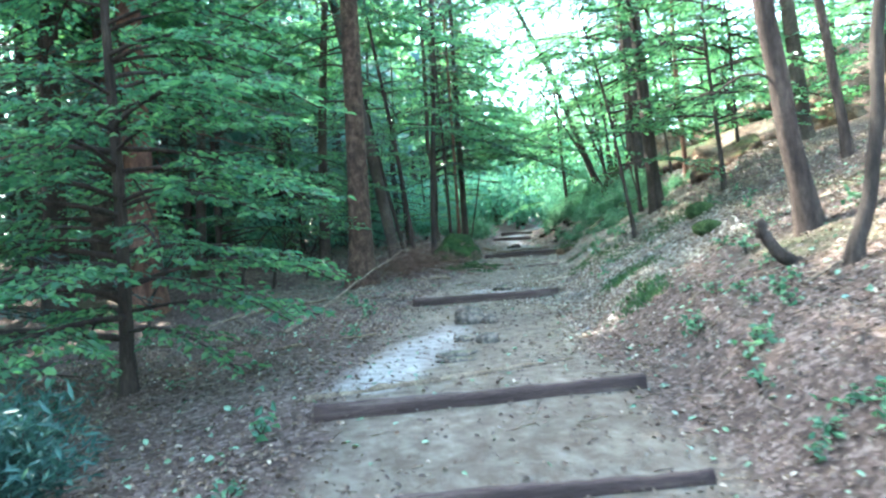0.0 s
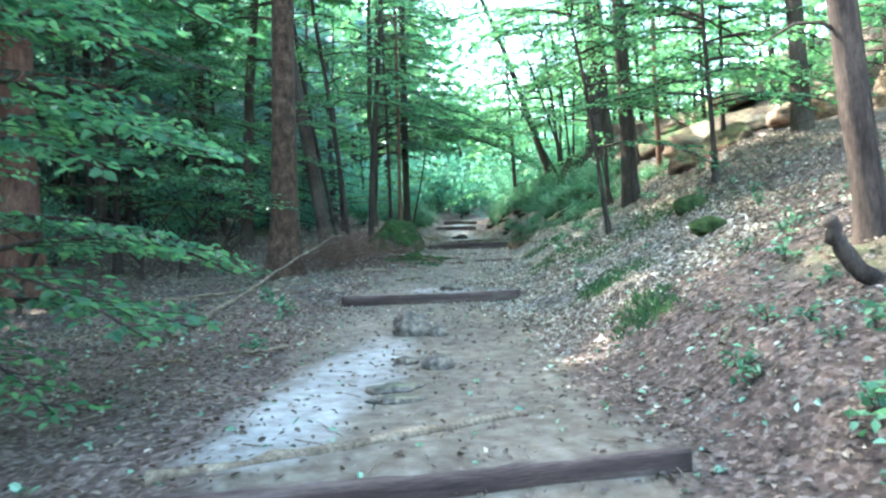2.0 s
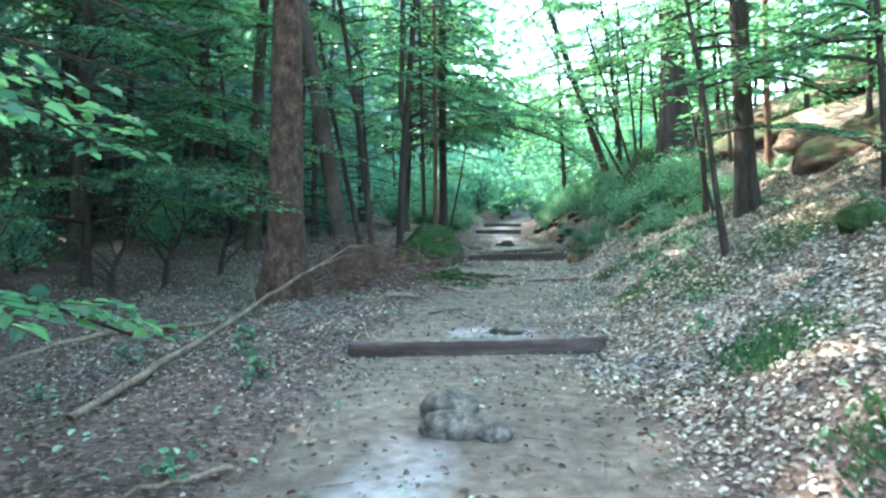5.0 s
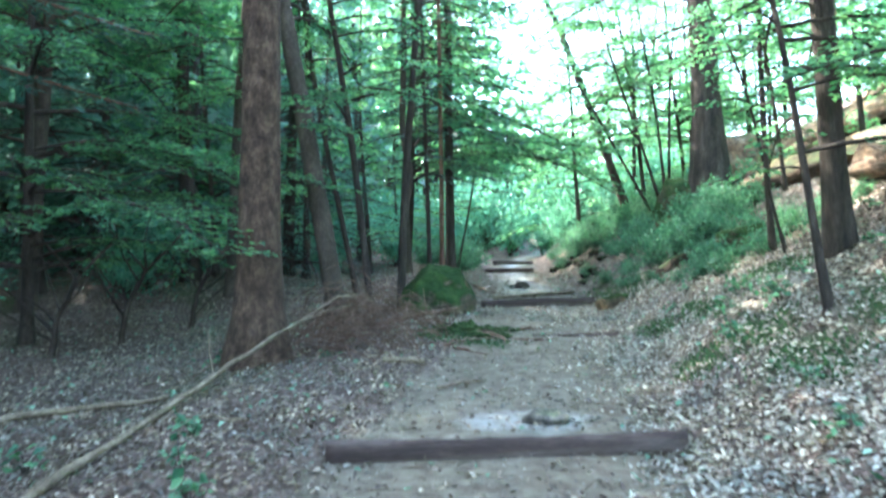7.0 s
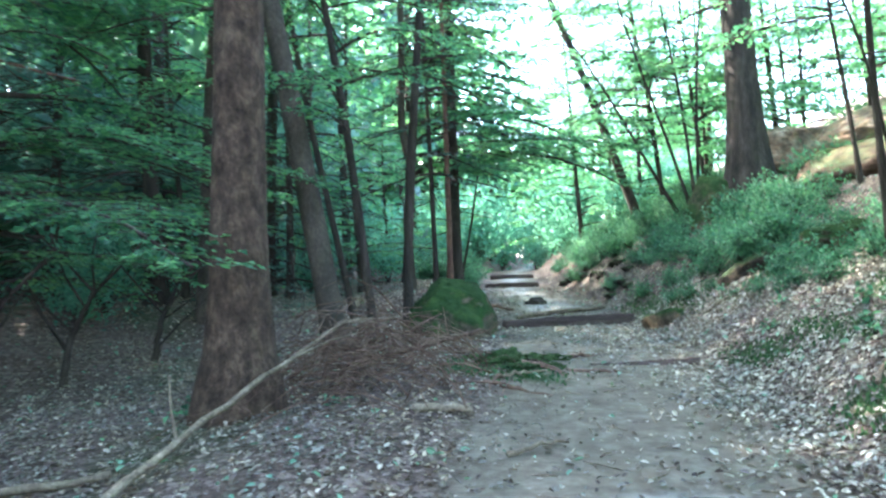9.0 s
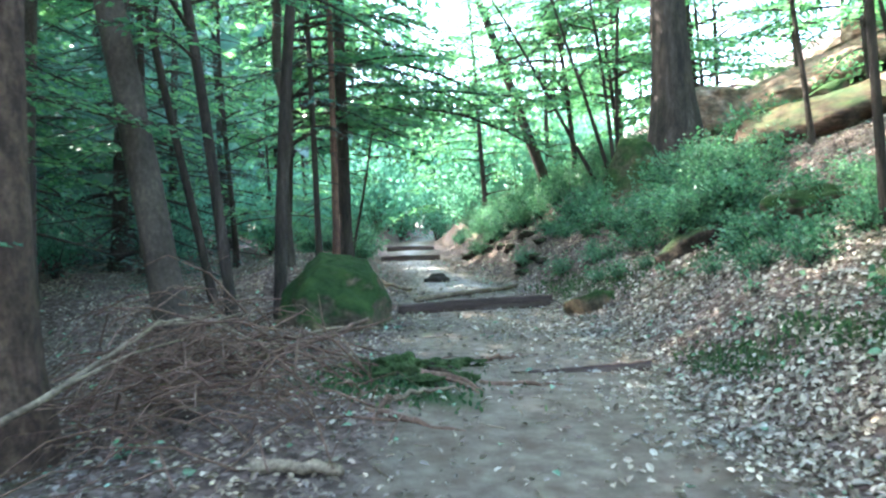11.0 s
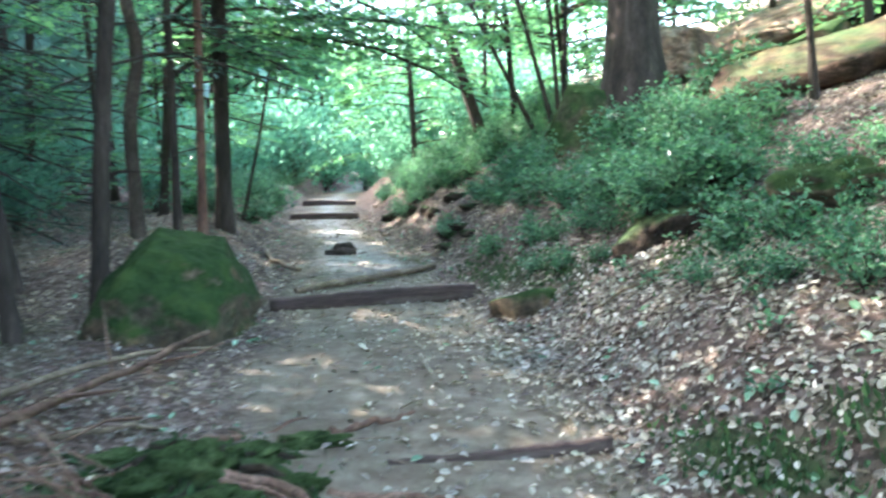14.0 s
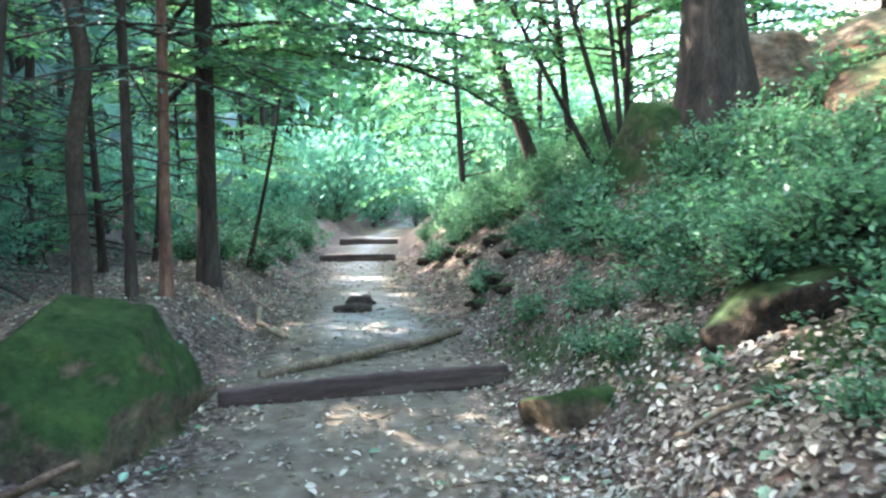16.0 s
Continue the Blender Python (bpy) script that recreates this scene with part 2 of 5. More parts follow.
def height(x, y):
    x, y = np.asarray(x, float), np.asarray(y, float)
    true_y = y
    lean = np.interp(y, SKEW_Y, SKEW)
    y = y - lean * np.clip(x - np.interp(y, CEN_Y, CEN_X), -1.6, 1.6)
    base = np.interp(y, PATH_Y, PATH_Z)
    easy = sum(np.interp(y + d, PATH_Y, PATH_Z) for d in (-1.2, -0.6, 0, 0.6, 1.2)) / 5
    cen, half = np.interp(y, CEN_Y, CEN_X), np.interp(y, CEN_Y, HALF)
    r = x - cen - half
    lft = cen - half - x
    off = np.maximum(r, lft)
    z = base + (easy - base) * smooth(off, -0.15, 0.35)
    k = np.interp(y, BANK_Y, BANK_K)
    rr = np.maximum(r + 0.1, 0)
    up = k * rr * smooth(rr, -0.1, 0.9)
    up = np.interp(up, [0, 1.95, 4.4, 8.0, 400], [0, 1.95, 3.175, 6.6, 120])
    z = z + up
    l2 = np.maximum(lft, 0)
    side = -0.10 * l2 * smooth(l2, 0, 3) * smooth(17 - y, -4, 3) * (l2 < 8) - 0.8 * (l2 >= 8) * smooth(17 - y, -4, 3)
    mound = 0.42 * smooth(l2, 0.0, 0.9) * smooth(y, 20.8, 22.0) * (1 - 0.6 * smooth(l2, 1.2, 3.0))
    knoll = 0.10 * np.exp(-((x + 0.3) ** 2 + (y - 16.8) ** 2) / 2.0)
    z = z + side + mound + knoll
    rough_amp = 0.02 + 0.07 * smooth(off, 0.0, 1.0)
    z = z + rough_amp * waves(x, y, 2.2, 3) + 0.35 * rough_amp * waves(x, y, 7.0, 4) + 0.2 * smooth(off, 1.5, 4) * waves(x, y, 0.7, 5)
    return z
# terrain end


def gz(x, y):
    return float(height(x, y))


def mesh_np(name, v, f, material, smooth_faces=True):
    """A mesh from arrays of corners and of faces with equal corner counts."""
    v, f = np.asarray(v, np.float32), np.asarray(f, np.int32)
    me = bpy.data.meshes.new(name)
    k = f.shape[1]
    me.vertices.add(len(v))
    me.vertices.foreach_set("co", v.ravel())
    me.loops.add(f.size)
    me.loops.foreach_set("vertex_index", f.ravel())
    me.polygons.add(len(f))
    me.polygons.foreach_set("loop_start", np.arange(0, f.size, k, dtype=np.int32))
    me.polygons.foreach_set("use_smooth", np.full(len(f), smooth_faces))
    me.update(calc_edges=True)
    me.materials.append(material)
    return me


def grid_axis(lo, hi, fine, far, growth):
    a = list(np.arange(lo, hi + fine / 2, fine))
    step = fine
    while a[-1] < far:
        step *= growth
        a.append(a[-1] + step)
    step = fine
    while a[0] > -far:
        step *= growth
        a.insert(0, a[0] - step)
    return np.array(a)


# moss patches: x, y and half widths
MOSS = ((2.65, 10.85, 0.42, 0.45), (2.25, 8.8, 0.25, 0.4), (2.4, 10.6, 0.22, 0.35), (2.5, 14.1, 0.25, 0.4), (3.0, 14.1, 0.3, 0.4), (0.55, 16.4, 0.6, 0.5), (3.05, 15.5, 0.2, 0.7), (3.8, 15.5, 0.35, 0.5), (3.9, 13.2, 0.6, 0.5), (5.0, 21.6, 0.8, 1.6), (3.5, 19.6, 0.35, 0.7), (4.0, 18.3, 0.5, 0.4), (3.35, 21.4, 0.25, 0.8), (2.9, 13.0, 0.4, 0.6), (0.62, 16.85, 0.5, 0.42), (0.3, 16.5, 0.35, 0.3), (2.75, 16.2, 0.16, 0.7))


def build_ground():
    xs = grid_axis(-5, 8, 0.1, 600, 1.13)
    ys = grid_axis(1, 37, 0.1, 600, 1.13)
    for edge in PATH_Y[(PATH_Y > 4) & (PATH_Y < 40)]:
        ys[np.argmin(abs(ys - edge))] = edge
    gx, gy = np.meshgrid(xs, ys)
    z = height(gx, gy)
    nx, ny = len(xs), len(ys)
    v = np.stack([gx.ravel(), gy.ravel(), z.ravel()], 1)
    i = np.arange(nx * ny).reshape(ny, nx)
    f = np.stack([i[:-1, :-1].ravel(), i[:-1, 1:].ravel(), i[1:, 1:].ravel(), i[1:, :-1].ravel()], 1)
    me = mesh_np("ground", v, f, M_GROUND)
    cen, half = np.interp(gy, CEN_Y, CEN_X), np.interp(gy, CEN_Y, HALF)
    d = np.abs(gx - cen) - half
    wob = 0.25 * waves(gx, gy, 2.5, 8)
    earth = 1 - smooth(d + wob, -0.55, 0.25)
    sandy = smooth(waves(gx, gy, 0.9, 12) + waves(gx, gy, 2.6, 14) * 0.5, 0.0, 0.5) * (1 - smooth(d + wob, -0.8, -0.2)) * 0.2
    sandy = np.maximum(sandy, 1 - smooth(np.hypot((gx - 0.85) / 0.6, (gy - 13.0) / 0.4) + wob, 0.5, 1.1))
    line = np.interp(gy, [6.0, 8.0, 9.5, 11.0], [-0.75, -0.35, 0.0, 0.1])
    sandy = np.maximum(sandy, (1 - smooth(abs(gx - line + wob * 0.6), 0.1, 0.55)) * smooth(gy, 5.8, 6.3) * (1 - smooth(gy, 9.0, 11.0)))
    sandy = np.maximum(sandy, 0.9 * (1 - smooth(d + wob, -0.7, -0.1)) * smooth(gy, 20.6, 23.5))
    mossy = np.zeros_like(gx)
    for px, py, rx, ry in MOSS:
        mossy = np.maximum(mossy, 1 - smooth(np.hypot((gx - px) / rx, (gy - py) / ry) + wob * 2.2 + 0.5 * waves(gx, gy, 6.0, 17), 0.3, 1.3) - 0.1)
    mossy = np.maximum(mossy, 0.45 * smooth(d, 0.8, 2.0) * smooth(waves(gx, gy, 1.7, 21), 0.1, 0.5))
    att = me.color_attributes.new("cover", "FLOAT_COLOR", "POINT")
    col = np.stack([earth.ravel(), sandy.ravel(), mossy.ravel(), np.ones(nx * ny)], 1).astype(np.float32)
    att.data.foreach_set("color", col.ravel())
    tagged(new("ground", me), "sloping forest floor with a trodden earth path and brown litter", "ground", kind="structure")


build_ground()


# ---------------------------------------------------------------- mesh tools
def tube(points, radii, sides=8, wob=0.0, seed=0):
    """A round, tapering tube along a line of points."""
    p = np.asarray(points, float)
    n = len(p)
    t = np.gradient(p, axis=0)
    t /= np.linalg.norm(t, axis=1)[:, None] + 1e-9
    ref = np.where(np.abs(t[:, 2:3]) > 0.8, np.array([[1.0, 0, 0]]), np.array([[0, 0, 1.0]]))
    u = np.cross(ref, t)
    u /= np.linalg.norm(u, axis=1)[:, None] + 1e-9
    w = np.cross(t, u)
    a = np.linspace(0, 2 * math.pi, sides, endpoint=False)
    rad = np.asarray(radii, float)[:, None] * np.ones((1, sides))
    if wob:
        rad = rad * (1 + wob * np.random.RandomState(seed).uniform(-1, 1, (n, sides)))
    v = p[:, None] + rad[..., None] * (np.cos(a)[None, :, None] * u[:, None] + np.sin(a)[None, :, None] * w[:, None])
    v = np.concatenate([v.reshape(-1, 3), p[-1:]])
    i = np.arange(n * sides).reshape(n, sides)
    j = np.roll(i, -1, 1)
    f = np.stack([i[:-1].ravel(), j[:-1].ravel(), j[1:].ravel(), i[1:].ravel()], 1)
    cap = np.stack([i[-1], j[-1], np.full(sides, n * sides), np.full(sides, n * sides)], 1)
    return v, f, cap[:, :3]


class Soup:
    """Collects pieces of mesh, all as quads or triangles, into one part."""

    def __init__(self):
        self.v, self.q, self.n = [], [], 0

    def add(self, v, f):
        self.v.append(v)
        f = np.asarray(f)
        if f.shape[1] == 3:
            f = np.concatenate([f, np.full((len(f), 1), -1 - self.n)], 1)
        self.q.append(f + self.n)
        self.n += len(v)

    def tube(self, *a, **k):
        v, f, cap = tube(*a, **k)
        self.v.append(v)
        self.q.append(f + self.n)
        c = np.concatenate([cap + self.n, np.full((len(cap), 1), -1)], 1)
        self.q.append(c)
        self.n += len(v)

    def mesh(self, name, material, smooth_faces=True):
        v = np.concatenate(self.v)
        q = np.concatenate(self.q)
        me = bpy.data.meshes.new(name)
        counts = np.where(q[:, 3] < 0, 3, 4)
        loops = q.ravel()
        loops = loops[loops >= 0]
        me.vertices.add(len(v))
        me.vertices.foreach_set("co", v.astype(np.float32).ravel())
        me.loops.add(len(loops))
        me.loops.foreach_set("vertex_index", loops.astype(np.int32))
        me.polygons.add(len(q))
        me.polygons.foreach_set("loop_start", np.concatenate([[0], np.cumsum(counts)[:-1]]).astype(np.int32))
        me.polygons.foreach_set("use_smooth", np.full(len(q), smooth_faces))
        me.update(calc_edges=True)
        me.materials.append(material)
        return me


def part_np(name, me, parent, label="", at=None):
    ob = new(name, me)
    ob.parent = parent
    if at is not None:
        ob.matrix_basis = at
    if label:
        tagged(ob, label)
    return ob


def part(name, bm, material, parent, label=""):
    me = bpy.data.meshes.new(name)
    bm.to_mesh(me)
    bm.free()
    me.materials.append(material)
    for p in me.polygons:
        p.use_smooth = True
    return part_np(name, me, parent, label)


def thing(name, x, y, z, label, category, group=""):
    ob = new(name)
    ob.location = (x, y, z)
    return tagged(ob, label, category, group)


def kites(pos, way, nrm, length, width, fold=0.25):
    """One folded, four-cornered leaf for each place."""
    pos, way, nrm = (np.asarray(a, float) for a in (pos, way, nrm))
    way = way / (np.linalg.norm(way, axis=1)[:, None] + 1e-9)
    side = np.cross(nrm, way)
    side /= np.linalg.norm(side, axis=1)[:, None] + 1e-9
    up = np.cross(way, side)
    length, width = np.broadcast_to(length, len(pos))[:, None], np.broadcast_to(width, len(pos))[:, None]
    mid = pos + way * length * 0.45 + up * width * fold
    v = np.stack([pos, mid + side * width / 2, pos + way * length, mid - side * width / 2], 1).reshape(-1, 3)
    return v, np.arange(len(v)).reshape(-1, 4)


def ovals(pos, way, nrm, length, width, fold=0.2):
    """One oval leaf for each place, of two halves folded along the midrib."""
    pos, way, nrm = (np.asarray(a, float) for a in (pos, way, nrm))
    way = way / (np.linalg.norm(way, axis=1)[:, None] + 1e-9)
    side = np.cross(nrm, way)
    side /= np.linalg.norm(side, axis=1)[:, None] + 1e-9
    up = np.cross(way, side)
    length, width = np.broadcast_to(length, len(pos))[:, None], np.broadcast_to(width, len(pos))[:, None]
    tip = pos + way * length - up * length * 0.12
    a, b = pos + way * length * 0.28 + up * width * fold, pos + way * length * 0.68 + up * width * fold * 0.7
    v = np.stack([pos, a + side * width * 0.46, b + side * width * 0.4, tip, b - side * width * 0.4, a - side * width * 0.46], 1).reshape(-1, 3)
    k = np.arange(len(pos))[:, None] * 6
    return v, np.concatenate([k + [0, 1, 2, 3], k + [3, 4, 5, 0]])


def turn_z(v, a):
    c, s = math.cos(a), math.sin(a)
    return np.stack([v[:, 0] * c - v[:, 1] * s, v[:, 0] * s + v[:, 1] * c, v[:, 2]], 1)


def spray(rng, length, leaf, twigs, leaves, gap=0.055, droop=0.18, rise=0.1, start=0.25, tilt=0.45):
    """A flat, layered branch along +x: its wood into twigs, its leaves into leaves; both in local axes, to be turned by the caller."""
    n = 7
    s = np.linspace(0, 1, n)
    bend = rng.uniform(-0.15, 0.15)
    axis = np.stack([s * length, bend * length * s ** 2, length * (rise * s - (droop + rise) * s ** 2.2)], 1)
    twigs.append((axis, 0.006 + 0.009 * length * (1 - s * 0.9), 5))
    pos, way = [], []
    count = max(5, int(length * 9))
    for i in range(count):
        q = start + (1 - start) * (i + rng.uniform(0, 0.8)) / count
        root = np.array([np.interp(q, s, axis[:, k]) for k in range(3)])
        ang = (1 if i % 2 else -1) * rng.uniform(0.55, 1.0) + bend
        tl = length * rng.uniform(0.22, 0.42) * (1.15 - 0.75 * q)
        d = np.array([math.cos(ang), math.sin(ang), rng.uniform(-0.14, 0.05)])
        end = root + d * tl + np.array([0, 0, -0.10 * tl])
        twigs.append((np.stack([root, (root + end) / 2 + [0, 0, 0.03 * tl], end]), np.array([0.006, 0.004, 0.002]), 3))
        m = max(3, int(tl / gap))
        u = (np.arange(m) + rng.uniform(0, 1, m)) / m
        pos.append(root + (end - root) * u[:, None] + rng.normal(0, 0.012, (m, 3)))
        la = ang + np.where(np.arange(m) % 2, 1, -1) * rng.uniform(0.4, 1.0, m)
        way.append(np.stack([np.cos(la), np.sin(la), rng.uniform(-0.45, 0.05, m)], 1))
    pos, way = np.concatenate(pos), np.concatenate(way)
    nrm = np.stack([rng.normal(0, tilt, len(pos)), rng.normal(0, tilt, len(pos)), np.ones(len(pos))], 1)
    size = leaf * rng.uniform(0.65, 1.2, len(pos))
    leaves.append((pos, way, nrm, size))


def bent_line(rng, base, top, n, sway):
    s = np.linspace(0, 1, n)[:, None]
    base, top = np.array(base, float), np.array(top, float)
    length = np.linalg.norm(top - base)
    p = base + (top - base) * s
    a, b = rng.uniform(0, 6.28, 2)
    p[:, 0] += sway * length * (np.sin(5 * s[:, 0] + a) - math.sin(a) * (1 - s[:, 0])) * s[:, 0] ** 0.7
    p[:, 1] += sway * length * (np.sin(4 * s[:, 0] + b) - math.sin(b) * (1 - s[:, 0])) * s[:, 0] ** 0.7
    return p


def trunk_mesh(rng, line, r0, taper=0.55, flare=0.5, sides=12, material=None, lumps=0.05):
    n = len(line)
    s = np.linspace(0, 1, n)
    h = np.linalg.norm(line - line[0], axis=1)
    r = r0 * (1 - taper * s) * (1 + flare * np.exp(-h / (2.2 * r0 + 0.05)))
    soup = Soup()
    pts = np.concatenate([line[:1] - [0, 0, 0.35], line])
    soup.tube(pts, np.concatenate([[r[0] * 1.15], r]), sides=sides, wob=lumps, seed=rng.randint(9999))
    return soup.mesh("trunk", material)


def clears_path(x, y, z):
    """True where a twig would hang clear of the walked way."""
    return y > 19 or z - gz(x, y) > 3.4 or abs(x - float(np.interp(y, CEN_Y, CEN_X)) - 0.2) > 1.6


def wood_part(name, soup, parent, bark):
    return part_np(name, soup.mesh(name, bark), parent)


def broadleaf(name, label, base, top, r0, branches, reach, leaf=0.09, bark=None, leafage=None, low=0.25, seed=1, sway=0.015, flare=0.4, group="", toward=None, gap=0.042, taper=0.7, category="tree", split=True, tilt=0.45, boughs=(), shape=kites, bends=()):
    # boughs: (height, angle, length) of branches set by hand; bends: places that the trunk passes
    """A tree with layered sprays: trunk, each branch, crown. top is relative to base; toward: (angle, spread) of the branches."""
    rng = np.random.RandomState(seed)
    ob = thing(name, *base, label, category, group)
    height_ = top[2]
    line = bent_line(rng, (0, 0, 0), top, max(10, int(height_ * 2.5)), sway)
    if bends:
        b = np.array(((0, 0, 0), *bends, top), float)
        line = np.stack([np.interp(np.linspace(0, top[2], 40), b[:, 2], b[:, k]) for k in range(3)], 1)
        line[1:-1] = (line[:-2] + 2 * line[1:-1] + line[2:]) / 4
    part_np("trunk", trunk_mesh(rng, line, r0, taper, flare, 10 if r0 < 0.12 else 16, bark), ob)
    crown, wood = Soup(), Soup()
    for i in range(branches + len(boughs)):
        q = low + (1 - low) * (i + rng.uniform(0, 1)) / branches if i < branches else boughs[i - branches][0] / height_
        root = np.array([np.interp(q, np.linspace(0, 1, len(line)), line[:, k]) for k in range(3)])
        ang = rng.uniform(0, 2 * math.pi) if toward is None else toward[0] + rng.uniform(-1, 1) * toward[1]
        length = reach * rng.uniform(0.55, 1.1) * (1.15 - 0.75 * max(0, (q - 0.3) / 0.7))
        if i >= branches:
            ang, length = boughs[i - branches][1:]
        while i < branches and length > 0.5 and not all(clears_path(base[0] + root[0] + s * length * math.cos(ang), base[1] + root[1] + s * length * math.sin(ang), base[2] + root[2] - 0.1 * length) for s in (0.6, 1.0)):
            length *= 0.8
        if length <= 0.5:
            continue
        tw, lv = [], []
        spray(rng, length, leaf, tw, lv, gap, droop=rng.uniform(0.02, 0.25), rise=rng.uniform(0.05, 0.4), tilt=tilt)
        one = Soup() if split else wood
        one.tube(turn_z(tw[0][0], ang) + root, tw[0][1], sides=tw[0][2])
        if split:
            wood_part("branch", one, ob, bark)
            for pts, rad, sides in tw[1:]:
                wood.tube(turn_z(pts, ang) + root, rad, sides=sides)
        pos, way, nrm, size = lv[0]
        v, f = shape(turn_z(pos, ang) + root, turn_z(way, ang), turn_z(nrm, ang), size, size * 0.62)
        crown.add(v, f)
    crown_part(ob, crown, wood, leafage, bark)
    return ob


def crown_part(ob, leaves, wood, leafage, bark):
    me = leaves.mesh("crown", leafage, False)
    if wood is not None:
        count = len(me.polygons)
        leaves.v += wood.v
        leaves.q += [np.where(q < 0, q, q + leaves.n) for q in wood.q]
        me = leaves.mesh("crown", leafage, False)
        me.materials.append(bark)
        index = np.zeros(len(me.polygons), np.int32)
        index[count:] = 1
        me.polygons.foreach_set("material_index", index)
    return part_np("crown", me, ob)


def needle_branch(rng, length, wood, crown, root, ang, dense, sag, fine=True):
    n = 6
    s = np.linspace(0, 1, n)
    axis = np.stack([s * length, 0.05 * length * np.sin(3 * s), -sag * length * s ** 1.6 + 0.06 * length * s ** 4], 1)
    wood.tube(turn_z(axis, ang) + root, 0.006 + 0.008 * length * (1 - 0.9 * s), sides=4)
    count = int(length * 9)
    pos, way = [], []
    for i in range(count):
        q = 0.2 + 0.8 * (i + rng.uniform()) / count
        r0 = np.array([np.interp(q, s, axis[:, k]) for k in range(3)])
        a = (1 if i % 2 else -1) * rng.uniform(0.5, 1.0)
        tl = length * rng.uniform(0.15, 0.34) * (1.2 - 0.8 * q)
        d = np.array([math.cos(a), math.sin(a), rng.uniform(-0.6, -0.1)])
        end = r0 + d * tl
        if fine:
            wood.tube(turn_z(np.stack([r0, end]), ang) + root, np.array([0.004, 0.002]), sides=3)
        m = max(2, int(tl / 0.045 * dense))
        u = rng.uniform(0.1, 1, m)
        pos.append(r0 + d * tl * u[:, None])
        aa = a + rng.choice([-0.75, 0, 0.75], m) + rng.normal(0, 0.2, m)
        way.append(np.stack([np.cos(aa), np.sin(aa), rng.uniform(-0.5, 0.1, m)], 1))
    pos, way = np.concatenate(pos), np.concatenate(way)
    nrm = np.stack([rng.normal(0, 0.5, len(pos)), rng.normal(0, 0.5, len(pos)), np.ones(len(pos))], 1)
    v, f = kites(turn_z(pos, ang) + root, turn_z(way, ang), turn_z(nrm, ang), rng.uniform(0.09, 0.18, len(pos)), 0.034, 0.1)
    crown.add(v, f)


def spruce(label, base, top, r0, whorls, reach, low=0.1, dense=1.0, sag=0.3, bark=None, seed=1, flare=0.6, sides=14, taper=0.7, group="", per=5, fine=True):
    """A conifer with drooping branches in whorls: trunk, branches, crown."""
    rng = np.random.RandomState(seed)
    ob = thing("spruce_tree", *base, label, "tree", group)
    line = bent_line(rng, (0, 0, 0), top, max(12, int(top[2] * 2)), 0.004)
    part_np("trunk", trunk_mesh(rng, line, r0, taper, flare, sides, bark, 0.03), ob)
    wood, crown = Soup(), Soup()
    for i in range(whorls):
        q = low + (0.98 - low) * (i + rng.uniform(0, 0.6)) / whorls
        root = np.array([np.interp(q, np.linspace(0, 1, len(line)), line[:, k]) for k in range(3)])
        a0 = rng.uniform(0, 6.28)
        for b in range(per):
            needle_branch(rng, reach * rng.uniform(0.6, 1.1) * (1.1 - 0.85 * q), wood, crown, root, a0 + b * 6.28 / per + rng.normal(0, 0.2), dense, sag * rng.uniform(0.5, 1.5), fine)
    crown_part(ob, crown, wood, M_NEEDLE, bark)
    return ob


def dead_twigs(ob, count, z0, z1, reach, bark, seed):
    """Bare, broken twigs that stand out from a trunk's lower length."""
    r = np.random.RandomState(seed)
    for _ in range(count):
        z, a, l = r.uniform(z0, z1), r.uniform(0, 6.28), reach * r.uniform(0.4, 1.0)
        d = np.array([math.cos(a), math.sin(a), r.uniform(-0.25, 0.12)])
        root = np.array([0, 0, z])
        t = Soup()
        t.tube(np.stack([root, root + d * l * 0.5 + r.normal(0, 0.03, 3), root + d * l + [0, 0, -0.12 * l]]), np.array([0.010, 0.007, 0.003]), sides=4)
        for q in (0.45, 0.7):
            e = np.array([math.cos(a + r.choice([-0.8, 0.8])), math.sin(a + r.choice([-0.8, 0.8])), -0.1]) * l * 0.35
            t.tube(np.stack([root + d * l * q, root + d * l * q + e]), np.array([0.005, 0.002]), sides=3)
        part_np("dead_twig", t.mesh("dead_twig", bark), ob)


def lumpy(radii, seed, detail=3, rough=0.18, freq=1.6, flat=0.0):
    """A closed, irregular stone shape."""
    bm = bmesh.new()
    bmesh.ops.create_icosphere(bm, subdivisions=detail, radius=1)
    off = Vector((seed * 3.1, seed * 1.7, seed * 0.9))
    for v in bm.verts:
        d = v.co.normalized()
        k = 1 + rough * noise.noise(d * freq + off) * 2 + rough * 0.45 * noise.noise(d * freq * 3 + off) + rough * 0.15 * noise.noise(d * freq * 9 + off)
        c = d * k
        if flat:
            c.z = min(c.z, 1 - flat + 0.1 * noise.noise(d * 3 + off))
        v.co = Vector((c.x * radii[0], c.y * radii[1], c.z * radii[2]))
    return bm


def stone(name, x, y, radii, material, label, category, seed, turn=0, sink=0.35, rough=0.18, detail=3, group="", flat=0.0, freq=1.6):
    me = bpy.data.meshes.new(name)
    bm = lumpy(radii, seed, detail, rough, freq, flat)
    bm.to_mesh(me)
    bm.free()
    me.materials.append(material)
    for p in me.polygons:
        p.use_smooth = True
    ob = new(name, me)
    ob.matrix_basis = pose(x, y, gz(x, y) + radii[2] * (1 - 2 * sink), 0, 0, turn)
    return tagged(ob, label, category, group)


